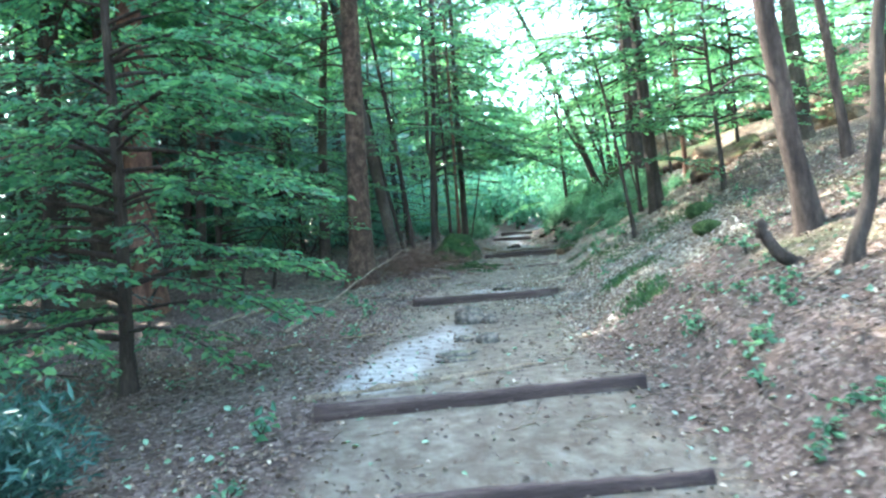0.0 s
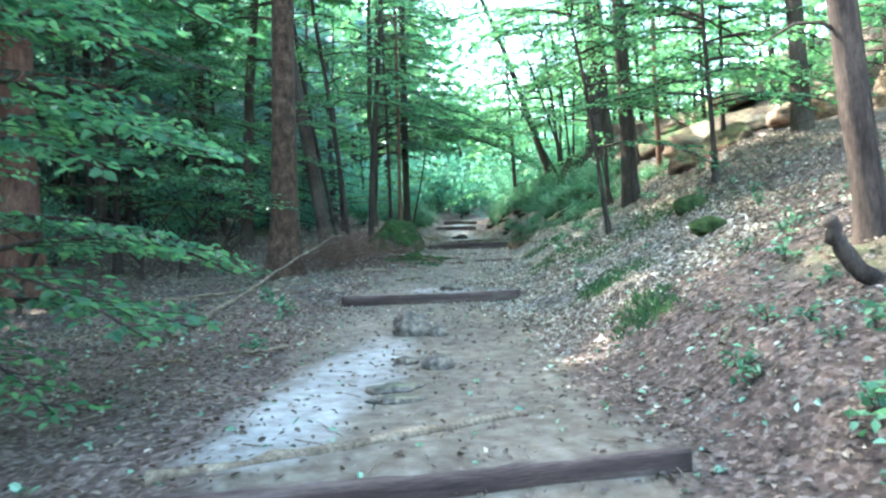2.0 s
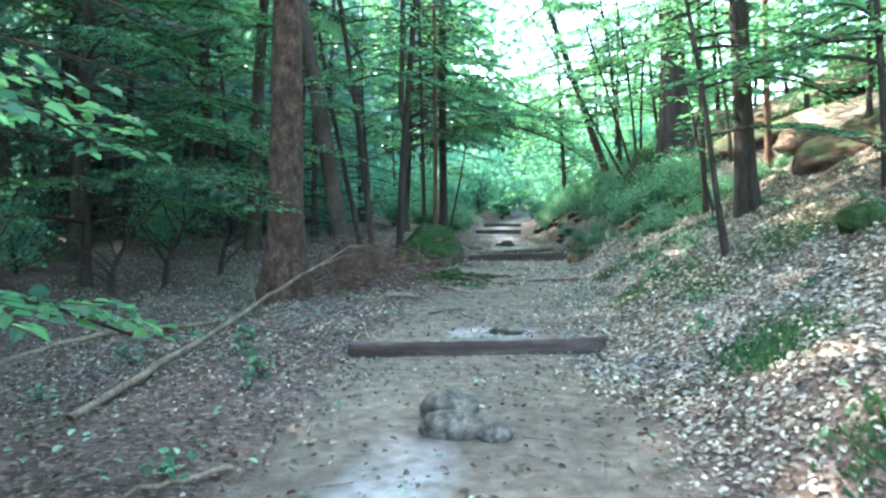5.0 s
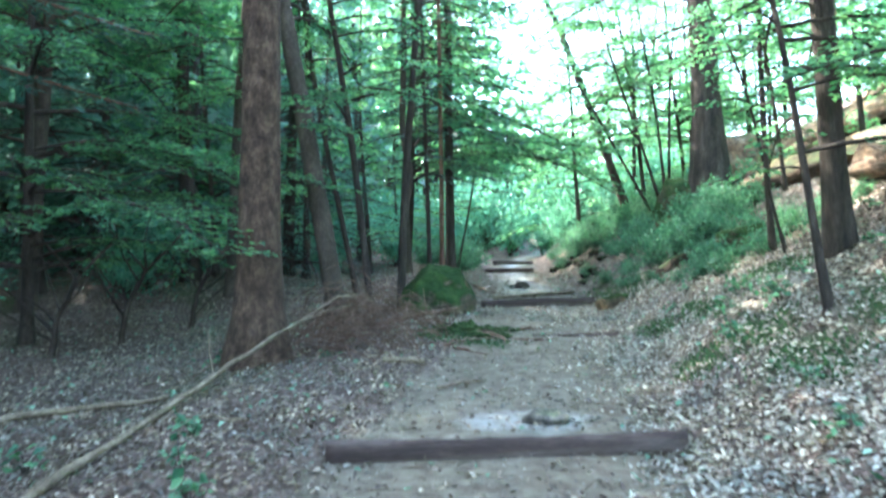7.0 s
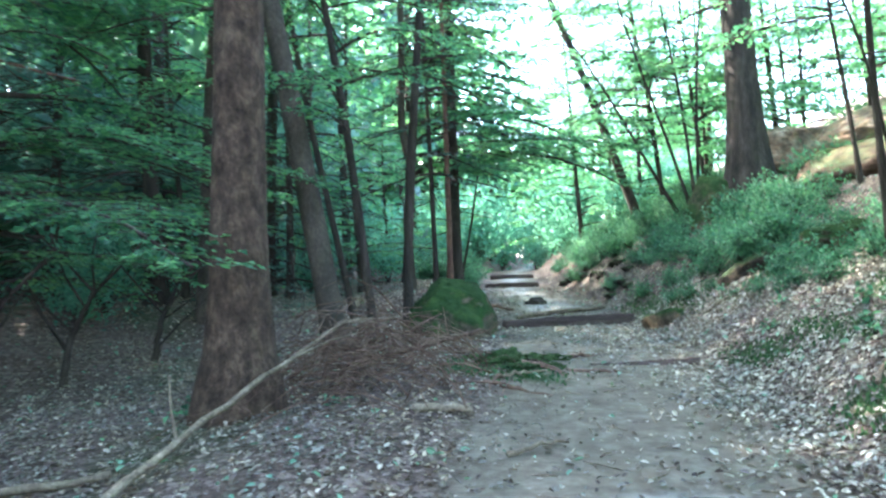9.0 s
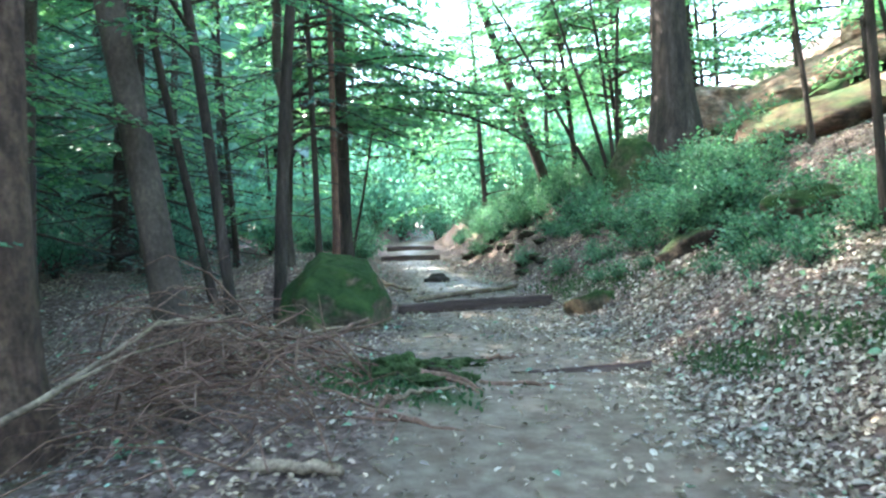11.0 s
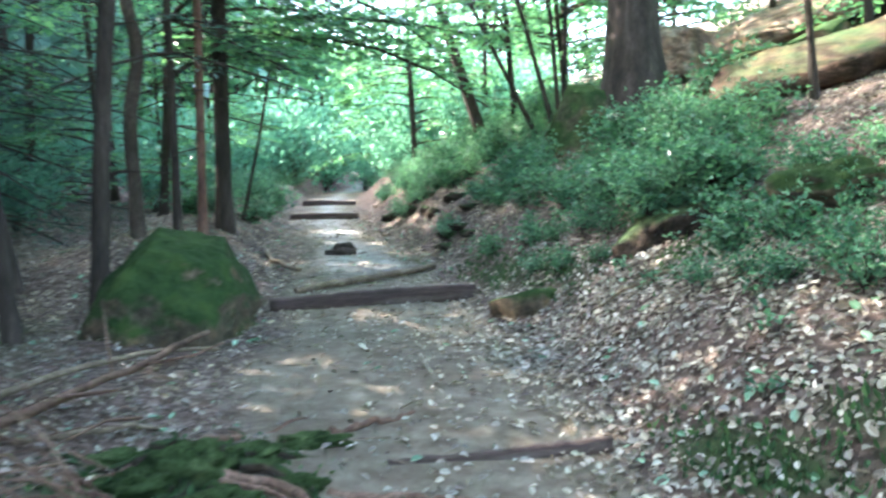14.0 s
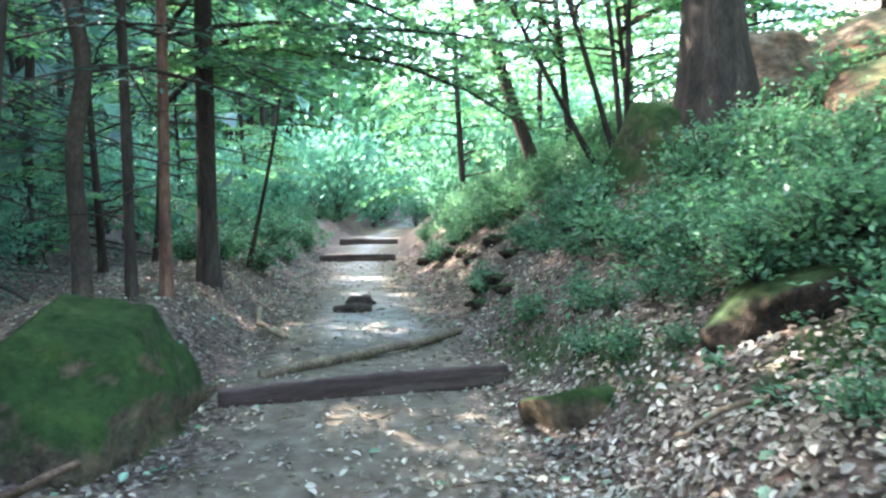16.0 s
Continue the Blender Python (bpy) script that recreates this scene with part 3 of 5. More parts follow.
def faceted(name, x, y, planes, material, label, category, seed, turn=0, rough=0.05, base=0.0, detail=5, lobes=()):
    """A block cut by planes (direction and distance from its heart), with worn, rounded edges; lobes: (direction, spread, swell)."""
    bm = bmesh.new()
    bmesh.ops.create_icosphere(bm, subdivisions=detail, radius=1)
    off = Vector((seed * 2.3, seed * 1.1, seed * 0.7))
    cuts = [(Vector(n).normalized(), d) for n, d in planes]
    for v in bm.verts:
        d = v.co.normalized()
        k = sum((max(d.dot(n), 0.02) / dist) ** 44 for n, dist in cuts) ** (-1 / 44)
        k *= 1 + rough * (2 * noise.noise(d * 1.8 + off) + 0.9 * noise.noise(d * 5 + off) + 0.35 * noise.noise(d * 16 + off))
        k += sum(swell * math.exp(-(1 - d.dot(Vector(n).normalized())) / spread) for n, spread, swell in lobes)
        v.co = d * k
    me = bpy.data.meshes.new(name)
    bm.to_mesh(me)
    bm.free()
    me.materials.append(material)
    for p in me.polygons:
        p.use_smooth = True
    ob = new(name, me)
    ob.matrix_basis = pose(x, y, gz(x, y) + base, 0, 0, turn)
    return tagged(ob, label, category)


# ---------------------------------------------------------------- wooden steps
def wooden_step(x0, y0, x1, y1, top_z, tall, thick, label, seed):
    """A timber riser board on edge, with rounded worn edges, and its holding stakes."""
    rng = np.random.RandomState(seed)
    length, ang = math.hypot(x1 - x0, y1 - y0), math.degrees(math.atan2(y1 - y0, x1 - x0))
    ob = thing("wooden_step", (x0 + x1) / 2, (y0 + y1) / 2, top_z - tall, label, "step", "steps of the path")
    ob.rotation_euler = (0, 0, radians(ang))
    n = 26
    prof = [(-0.5, 0.0), (-0.5, 0.82), (-0.42, 0.94), (-0.3, 1.0), (0.3, 1.0), (0.42, 0.95), (0.5, 0.85), (0.5, 0.0)]
    v, f = [], []
    for i in range(n):
        s = i / (n - 1)
        wave = 0.012 * math.sin(4 * s + seed) + rng.normal(0, 0.003)
        for py, pz in prof:
            v.append(((s - 0.5) * length, py * thick + 0.01 * math.sin(3 * s + 2 * seed), pz * tall - 0.12 * (1 - pz) + wave * pz + rng.normal(0, 0.002)))
    k = len(prof)
    for i in range(n - 1):
        for j in range(k):
            f.append((i * k + j, i * k + (j + 1) % k, (i + 1) * k + (j + 1) % k, (i + 1) * k + j))
    bm = bmesh.new()
    bv = [bm.verts.new(c) for c in v]
    for q in f:
        bm.faces.new([bv[i] for i in q])
    bm.faces.new([bv[i] for i in range(k)][::-1])
    bm.faces.new([bv[(n - 1) * k + i] for i in range(k)])
    bmesh.ops.recalc_face_normals(bm, faces=bm.faces)
    part("board", bm, M_TIMBER, ob)
    return ob


wooden_step(-0.35, 4.12, 1.40, 4.29, 0.19, 0.14, 0.07, "dark brown weathered timber riser at a path step", 1)
wooden_step(-1.02, 5.63, 1.50, 6.03, 0.43, 0.17, 0.07, "dark brown weathered timber riser across the earth path", 2)
wooden_step(-0.55, 12.5, 1.82, 12.56, 0.74, 0.115, 0.07, "dark brown worn timber riser across the earth path", 3)
wooden_step(1.43, 16.92, 2.48, 16.88, 1.02, 0.04, 0.05, "low half-buried timber riser in trodden earth", 4)
wooden_step(1.1, 20.55, 3.08, 20.85, 1.285, 0.125, 0.08, "grey-brown timber riser beside the mossy boulder", 5)
wooden_step(2.0, 30.3, 3.45, 30.35, 1.765, 0.085, 0.09, "distant grey timber riser on the sandy path", 6)
wooden_step(2.55, 33.6, 3.9, 33.7, 2.01, 0.085, 0.09, "distant grey timber riser on the sandy path", 7)

# ---------------------------------------------------------------- rocks
faceted("boulder", 0.36, 20.0, [((0, 0, -1), 0.6), ((0.16, -0.2, 1), 0.46), ((0.9, -0.1, 0.42), 0.52), ((1, -0.12, -0.1), 0.60), ((-0.72, -0.1, 0.68), 0.46), ((-1, 0.1, 0.15), 0.60), ((-0.1, -0.8, 0.6), 0.52), ((0, -1, 0.05), 0.62), ((0.62, -0.75, 0.12), 0.58), ((-0.6, -0.75, 0.15), 0.62), ((0, 1, 0.3), 0.6)], M_BOULDER, "large angular boulder covered in green moss beside the path step", "boulder", 5, 0, 0.055, 0.2, 6, lobes=(((0.3, -0.9, -0.2), 0.05, 0.15), ((0.3, -0.8, 0.38), 0.035, -0.1), ((0.9, -0.5, -0.2), 0.03, -0.08), ((-0.5, -0.85, -0.1), 0.04, 0.07), ((-0.2, -0.8, 0.3), 0.02, 0.04)))
stone("stone", 0.29, 10.5, (0.19, 0.12, 0.13), M_STONE, "flat mossy stone set in the trodden path", "stone", 2, 10, rough=0.1)
stone("stone", 0.29, 10.12, (0.21, 0.11, 0.12), M_STONE, "flat mossy stone set in the trodden path", "stone", 3, -8, rough=0.1)
stone("stone", 0.54, 10.02, (0.10, 0.08, 0.085), M_STONE, "small round brown stone on the path", "stone", 4, rough=0.1)
stone("stone", 0.42, 8.45, (0.13, 0.10, 0.09), M_STONE, "small round brown stone on the path", "stone", 6, rough=0.12)
stone("stone", 0.17, 8.7, (0.10, 0.07, 0.05), M_STONE, "small dark stone on the path", "stone", 7)
stone("stone", 0.05, 7.75, (0.2, 0.12, 0.035), M_STONE, "flat grey stone worn flush with the path", "stone", 8, 15)
stone("stone", 0.05, 7.4, (0.17, 0.09, 0.03), M_STONE, "flat grey stone worn flush with the path", "stone", 9, 5)
stone("stone", 0.95, 12.95, (0.17, 0.12, 0.07), M_STONE, "round brown stone on the sandy tread", "stone", 14)
stone("stone", 2.2, 23.95, (0.22, 0.14, 0.07), M_BARK, "dark flat stone lying on the sandy path", "stone", 10)
stone("stone", 2.32, 24.55, (0.2, 0.15, 0.09), M_BARK, "dark flat stone lying on the sandy path", "stone", 16, 50)
stone("moss_cushion", 3.73, 10.85, (0.23, 0.2, 0.13), M_MOSS, "rounded green moss cushion on the leafy bank", "moss", 11, rough=0.1)
stone("moss_cushion", 4.15, 12.4, (0.24, 0.2, 0.16), M_MOSS, "rounded green moss cushion on the leafy bank", "moss", 12, rough=0.1)

# ---------------------------------------------------------------- the trees beside the path
spruce("tall spruce with scaly grey-brown bark beside the path", (-1.69, 15.9, gz(-1.69, 15.9)), (0.45, 0.3, 20), 0.23, 22, 4.0, low=0.32, dense=1.2, bark=M_SPRUCE_BARK, seed=3, flare=0.75, sides=24, taper=0.75)


def on(x, y):
    return (x, y, gz(x, y))


SLIM = "slim dark-barked young tree at the edge of the path"
broadleaf("beech_tree", "slender grey beech leaning over beside the spruce", on(-1.09, 18.64), (-2.2, 0.6, 13), 0.145, 26, 3.4, low=0.3, bark=M_BEECH_BARK, leafage=M_BEECH, seed=11, sway=0.006, taper=0.5)
broadleaf("beech_tree", SLIM, on(-0.69, 19.6), (-1.0, 0.4, 9), 0.062, 22, 1.9, low=0.3, bark=M_BARK, leafage=M_BEECH, seed=12, taper=0.5, flare=0.2)
broadleaf("beech_tree", SLIM, on(-0.25, 20.4), (0.3, 0.4, 9.5), 0.075, 20, 2.0, low=0.32, bark=M_BARK, leafage=M_BEECH, seed=13, sway=0.02, taper=0.5, flare=0.2)
broadleaf("beech_tree", SLIM, on(-1.04, 21.2), (-1.6, 0.4, 9), 0.055, 20, 2.2, low=0.3, bark=M_BARK, leafage=M_BEECH, seed=14, taper=0.5, flare=0.2)
dead_twigs(spruce("dark slim spruce trunk with high thin branches by the path", on(0.72, 23.6), (-0.1, 0, 15), 0.10, 22, 2.3, low=0.2, dense=0.8, bark=M_BARK, seed=15, flare=0.35), 16, 0.9, 5.0, 1.1, M_BARK, 301)
dead_twigs(spruce("thin reddish conifer trunk by the path", on(0.5, 22.4), (0.05, 0, 12), 0.05, 14, 1.5, low=0.4, dense=0.7, bark=M_RED_BARK, seed=16, flare=0.3), 16, 0.7, 4.5, 0.8, M_BARK, 302)
dead_twigs(spruce("thin dark conifer trunk with dead lower twigs", on(0.26, 22.2), (-0.15, 0.2, 11), 0.045, 18, 1.5, low=0.15, dense=0.6, bark=M_BARK, seed=17, flare=0.3), 18, 0.6, 4.5, 0.9, M_BARK, 303)
broadleaf("beech_tree", SLIM, on(-0.14, 22.3), (0.0, 0.3, 10), 0.075, 20, 2.0, low=0.35, bark=M_BEECH_BARK, leafage=M_BEECH, seed=18, taper=0.5, flare=0.2, bends=((-0.06, 0, 1.35), (0.06, 0, 1.75), (0.05, 0, 2.05), (-0.1, 0, 2.6), (-0.05, 0.1, 4.0)))
broadleaf("sapling", "thin leaning sapling with sparse green leaves", on(0.97, 25.9), (0.9, 0.2, 4.5), 0.03, 16, 1.1, low=0.3, bark=M_BARK, leafage=M_BEECH, seed=19, category="sapling")
# right-hand bank
broadleaf("beech_tree", "dark upright tree with ivy-green shoots on the bank", on(4.15, 14.85), (-0.7, 0.3, 14), 0.125, 56, 3.2, low=0.13, bark=M_BARK, leafage=M_BEECH, seed=21, taper=0.6, sway=0.006)
leaning = broadleaf("beech_tree", "brown bare trunk leaning on the leafy bank", on(3.78, 7.95), (-1.9, 0.2, 12), 0.115, 18, 3.0, low=0.5, bark=M_BROWN_BARK, leafage=M_BEECH, seed=22, taper=0.45, bends=((-0.06, 0, 0.4), (-0.2, 0, 1.15), (-0.2, 0, 1.5), (-0.32, 0, 2.1), (-0.33, 0, 2.5), (-0.6, 0.1, 4.5)))
bough = Soup()
bough.tube(np.array([(-0.2, 0, 1.5), (-0.42, 0, 1.61), (-0.6, 0.05, 1.61), (-0.86, 0.1, 1.46), (-1.23, 0.1, 1.48)]), np.array([0.022, 0.016, 0.013, 0.01, 0.004]), sides=6, wob=0.1)
wood_part("branch", bough, leaning, M_BARK)
broadleaf("beech_tree", "thin upright trunk on the sunny upper bank", on(6.06, 11.43), (-0.9, 0.2, 11), 0.075, 20, 2.3, low=0.35, bark=M_BROWN_BARK, leafage=M_BEECH, seed=23, taper=0.5)
broadleaf("beech_tree", "dark crooked young trunk on the bank", on(3.33, 6.31), (0.9, 0.1, 6.5), 0.062, 14, 2.0, low=0.5, bark=M_BARK, leafage=M_BEECH, seed=24, taper=0.5, bends=((0.03, 0, 0.2), (0.17, 0, 0.44), (0.2, 0, 0.8), (0.28, 0, 1.1), (0.33, 0.05, 1.8), (0.55, 0, 3.0)))
broadleaf("sapling", "thin sapling with pale green leaf layers on the bank", on(3.43, 13.74), (-0.75, 0.2, 4.6), 0.038, 34, 2.0, low=0.25, bark=M_BARK, leafage=M_BEECH, seed=25, category="sapling")
broadleaf("sapling", "thin sapling with bright green leaf layers on the bank", on(4.83, 13.13), (-0.1, 0.2, 4.2), 0.045, 36, 2.1, low=0.25, bark=M_BARK, leafage=M_BEECH, seed=26, category="sapling")
broadleaf("beech_tree", "sunlit grey trunk on the upper slope", on(6.74, 14.19), (-0.3, 0.2, 13), 0.14, 26, 3.2, low=0.28, bark=M_BEECH_BARK, leafage=M_BEECH, seed=27, taper=0.5)
broadleaf("sapling", "slim dark sapling pair stem on the leafy bank", on(4.29, 16.6), (-0.3, 0.2, 6.0), 0.042, 16, 1.5, low=0.45, bark=M_BARK, leafage=M_BEECH, seed=28, category="sapling")
broadleaf("sapling", "thin crooked sapling on the leafy bank", on(4.23, 16.14), (-0.9, 0.1, 3.2), 0.021, 10, 1.0, low=0.5, bark=M_BARK, leafage=M_BEECH, seed=29, category="sapling", sway=0.03)
broadleaf("beech_tree", "reddish slim trunk on the upper bank", on(5.54, 17.28), (-0.3, 0.1, 9), 0.055, 16, 1.8, low=0.4, bark=M_RED_BARK, leafage=M_BEECH, seed=30, taper=0.5)
broadleaf("beech_tree", "broad old trunk standing on the rocky bank", on(6.05, 23.1), (-0.5, 0.2, 17), 0.30, 34, 4.6, low=0.16, bark=M_BARK, leafage=M_BEECH, seed=31, flare=0.75, taper=0.6, sway=0.004)
broadleaf("beech_tree", "slanting slim trunk above the bilberry bank", on(6.3, 30.3), (-3.4, 0.3, 9), 0.13, 24, 2.6, low=0.3, bark=M_BARK, leafage=M_BEECH, seed=32, taper=0.5)
for i, (dx, tx, ty, h) in enumerate(((0.0, -1.5, 0.0, 5.0), (0.12, -0.5, 0.2, 5.4), (0.2, 0.2, -0.1, 5.6), (-0.1, -2.4, 0.1, 4.2))):
    broadleaf("sapling", "thin many-stemmed hazel shoot on the bank", on(5.42 + dx, 24.3 + 0.1 * i), (tx, ty, h), 0.038, 14, 1.5, low=0.35, bark=M_BARK, leafage=M_BEECH, seed=33 + i, category="sapling", group="hazel shoots")
broadleaf("sapling", "leafy young beech in front of the sandstone rocks", on(6.0, 15.4), (-0.2, 0.1, 5.0), 0.04, 34, 2.0, low=0.22, bark=M_BARK, leafage=M_BEECH, seed=37, category="sapling")
broadleaf("sapling", "leafy young beech on the rocky upper bank", on(5.9, 19.6), (-0.4, 0.1, 5.5), 0.035, 24, 1.9, low=0.4, bark=M_BARK, leafage=M_BEECH, seed=38, category="sapling")
# left side
broadleaf("beech_tree", "young beech with wide layered sprays of green leaves", on(-3.19, 7.64), (0.15, 0.1, 6.5), 0.075, 60, 2.9, low=0.08, leaf=0.1, bark=M_BARK, leafage=M_BEECH, seed=41, gap=0.048, shape=ovals, boughs=((0.8, -0.1, 2.0), (1.1, -0.5, 1.9), (1.4, 0.1, 1.9), (1.9, -0.35, 2.1), (2.2, -0.1, 2.1), (2.6, -0.45, 2.0), (3.0, 0.0, 2.1), (0.6, -0.7, 1.7), (1.6, -0.9, 1.9), (2.4, -0.8, 1.9), (3.3, -0.4, 2.0)))
broadleaf("beech_tree", "young beech with low horizontal leaf sprays", on(-5.2, 18.0), (0.2, 0.1, 8), 0.08, 34, 3.4, low=0.1, bark=M_BARK, leafage=M_BEECH, seed=42, boughs=((2.4, 0.0, 2.8), (2.3, -0.5, 2.5), (2.6, 0.4, 2.6), (2.5, -0.2, 3.0), (1.1, 0.0, 2.5), (1.3, -0.4, 2.5), (2.0, -0.9, 2.4), (2.2, -1.3, 2.4)))
spruce("thick reddish spruce trunk in the dark wood", on(-6.5, 16.8), (0.1, 0.1, 20), 0.34, 24, 3.8, low=0.2, dense=0.8, bark=M_RED_BARK, seed=43)
spruce("dark spruce trunk in the shaded wood", on(-8.6, 17.2), (0.4, 0.1, 20), 0.26, 24, 3.6, low=0.15, dense=0.8, bark=M_BARK, seed=44)

# ---------------------------------------------------------------- wood further off, from a few grown kinds
rng = np.random.RandomState(77)
kinds = {
    "dark": [spruce("dark spruce with drooping branches in the shaded wood", on(-7.5 - 2.0 * i, 23 + 4 * i), (0.2, 0, 13 + 1.5 * i), 0.13 + 0.03 * i, 16, 3.3, low=0.05, dense=0.45, fine=False, bark=M_BARK, seed=50 + i, group="spruces of the wood") for i in range(3)],
    "green": [broadleaf("beech_tree", "young beech with green layered leaves in the wood", on(-4.5 - 1.5 * i, 25 + 3 * i), (0.4 * i - 0.3, 0.2, 8 + 2 * i), 0.07 + 0.02 * i, 38, 3.0, low=0.06, leaf=0.18, gap=0.11, bark=M_BARK, leafage=M_BEECH, seed=60 + i, group="beeches of the wood", split=False) for i in range(3)],
}
# Crowns out of view, added to block sun and sky over the path.
kinds["shade_canopy"] = [broadleaf("beech_tree", "tall beech with a high spreading crown", on(-7.4, 2.0 + 6.5 * i), (0.5 - i, 0.2, 16), 0.2, 54, 5.0, low=0.42, leaf=0.24, gap=0.13, bark=M_BEECH_BARK, leafage=M_BEECH, seed=65 + i, group="tall beeches", split=False) for i in range(2)]


def scatter(kind, spots):
    for x, y, k in spots:
        i = rng.randint(len(kinds[kind]))
        m = pose(x, y, gz(x, y) - 0.05, rng.uniform(-3, 3), rng.uniform(-3, 3), rng.uniform(0, 360)) @ Matrix.Diagonal((k, k, k * rng.uniform(0.9, 1.15), 1))
        copy_thing(kinds[kind][i], m)


def spots(n, x0, x1, y0, y1, k0, k1, apart):
    out = []
    for _ in range(n * 12):
        x, y = rng.uniform(x0, x1), rng.uniform(y0, y1)
        if abs(x - float(np.interp(y, CEN_Y, CEN_X))) < 3.2 or any(math.hypot(x - a, y - b) < apart for a, b, _ in out):
            continue
        out.append((x, y, rng.uniform(k0, k1)))
        if len(out) == n:
            break
    return out


# Added shade trees, set along the sun's way to path and bank.
scatter("shade_canopy", [(-7.9, 12.4, 1.1), (-11, 0, 1.2), (-11, 9.5, 1.2), (-11, 15.5, 1.05), (-9.2, 20.5, 0.9), (-6.4, 20.4, 0.75), (-8.0, 18.3, 0.85), (-10.5, 26.0, 1.0)])
# More of them; the right-hand ones keep open sky off the bank.
scatter("shade_canopy", [(-3.3, 21.6, 0.75), (7.6, 2.5, 0.9), (9.2, 7.4, 0.9), (9.0, 12.0, 0.85)])
scatter("dark", spots(10, -13, -6.4, 4, 24, 0.75, 1.0, 2.0))
scatter("dark", spots(22, -26, -10, -6, 34, 0.8, 1.2, 2.4))
scatter("dark", [(-3.0, 25.5, 0.7), (-4.6, 23.4, 0.8), (-2.6, 28.6, 0.75), (-5.6, 27.0, 0.9), (-4.0, 31.5, 0.9), (-9, 33, 1.0)])
scatter("dark", [(-2.4, 24.4, 0.6), (-6.5, 29, 0.9), (-7.5, 26, 0.9), (-3.4, 34, 0.9), (-1.8, 32.5, 0.7), (-5.2, 36, 0.9), (-9.5, 30.5, 1.0)])
scatter("green", spots(6, 3, 16, 46, 58, 0.7, 1.3, 2.4))
scatter("green", spots(7, 8.5, 20, 10, 22, 0.6, 1.0, 2.6))
scatter("green", spots(9, 11, 20, 18, 32, 0.6, 1.0, 2.4))
scatter("green", [(-1.2, 27.5, 0.7), (-0.6, 31, 0.6), (0.4, 35.5, 0.6), (5.6, 34, 0.75), (8.3, 21.5, 0.6), (8.6, 27, 0.8), (10.5, 30, 0.9), (9.5, 33, 0.8), (12.5, 26, 0.9), (7.8, 38, 0.8), (7.4, 33.5, 0.8), (6.4, 41.5, 0.9), (9.6, 40, 1.0), (8.2, 30.2, 0.7)])
broadleaf("beech_tree", "young beech with leafy boughs reaching over the path", on(-0.2, 26.2), (0.5, -0.3, 9), 0.07, 52, 3.8, low=0.22, leaf=0.12, gap=0.06, bark=M_BARK, leafage=M_BEECH, seed=71, toward=(-0.3, 1.3))
broadleaf("beech_tree", "young beech with bright boughs on the bank", on(5.9, 27.2), (-0.8, 0.1, 8), 0.06, 36, 2.8, low=0.2, leaf=0.11, gap=0.055, bark=M_BARK, leafage=M_BEECH, seed=72, toward=(3.6, 1.4))

for i, (x, y, tall) in enumerate(((7.2, 27.9, 7.5), (9.4, 24.6, 7.0))):
    broadleaf("beech_tree", "young beech with bright green leaf layers on the bank", on(x, y), (-0.6, 0.1, tall), 0.055, 40, 2.5, low=0.16, leaf=0.12, gap=0.055, bark=M_BARK, leafage=M_BEECH, seed=81 + i, toward=(4.0, 2.2), group="young beeches of the bank")


# ---------------------------------------------------------------- far woods around the place
def far_wood():
    r = np.random.RandomState(5)
    soup, wood, hazy = Soup(), Soup(), Soup()
    for i in range(480):
        az = r.uniform(-math.pi, math.pi) if i < 200 else (r.uniform(-0.25, 0.4) if i < 270 else (r.uniform(-1.6, -0.22) if i < 430 else r.uniform(-0.4, 0.0)))
        d = r.uniform(48, 105) if i < 270 else (r.uniform(20, 46) if i < 430 else r.uniform(40, 62))
        x, y = 1 + d * math.sin(az), 12 + d * math.cos(az)
        deg = math.degrees(az)
        open_sky = 2 < deg < 13
        thin = 13 <= deg < 60
        if thin and r.uniform() < 0.3:
            continue
        z0 = gz(x, y)
        tall = r.uniform(8, 11) if open_sky else (r.uniform(7, 12) if thin else r.uniform(14, 24))
        if 330 <= i < 430:
            tall = r.uniform(4.5, 8)
        n = 150 if thin else 330
        wood.tube(np.array([[x, y, z0 - 0.5], [x + r.normal(0, 0.3), y, z0 + tall * 0.5], [x + r.normal(0, 0.5), y, z0 + tall * 0.95]]), np.array([0.22, 0.15, 0.04]) * (0.5 if 330 <= i < 430 else 1), sides=5)
        clumps = np.stack([r.normal(0, 0.17 * tall, 14), r.normal(0, 0.17 * tall, 14), r.uniform(0.02 if 330 <= i < 430 else 0.12, 1.0, 14) * tall], 1)
        c = clumps[r.randint(14, size=n)] + r.normal(0, 1, (n, 3)) * [0.09 * tall, 0.09 * tall, 0.05 * tall]
        way = r.normal(0, 1, (n, 3)) * [1, 1, 0.5]
        nrm = r.normal(0, 0.6, (n, 3)) + [0, 0, 1]
        v, f = kites(c + [x, y, z0], way, nrm, r.uniform(0.5, 1.1, n) * (0.6 if 330 <= i < 430 else 1), r.uniform(0.3, 0.6, n) * (0.6 if 330 <= i < 430 else 1))
        # Trees to the left take the leaf colour with the haze in it.
        (hazy if deg < -9 else soup).add(v, f)
    count = sum(len(q) for q in soup.q)
    for other in (hazy, wood):
        soup.v += other.v
        soup.q += [np.where(q < 0, q, q + soup.n) for q in other.q]
        soup.n += other.n
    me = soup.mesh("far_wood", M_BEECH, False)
    me.materials.append(M_HAZY_WOOD)
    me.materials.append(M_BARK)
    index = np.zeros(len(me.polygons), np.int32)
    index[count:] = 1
    index[count + sum(len(q) for q in hazy.q):] = 2
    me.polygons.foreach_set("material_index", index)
    tagged(new("far_wood", me), "distant mixed green woodland around the path", "woodland", kind="stuff")


far_wood()


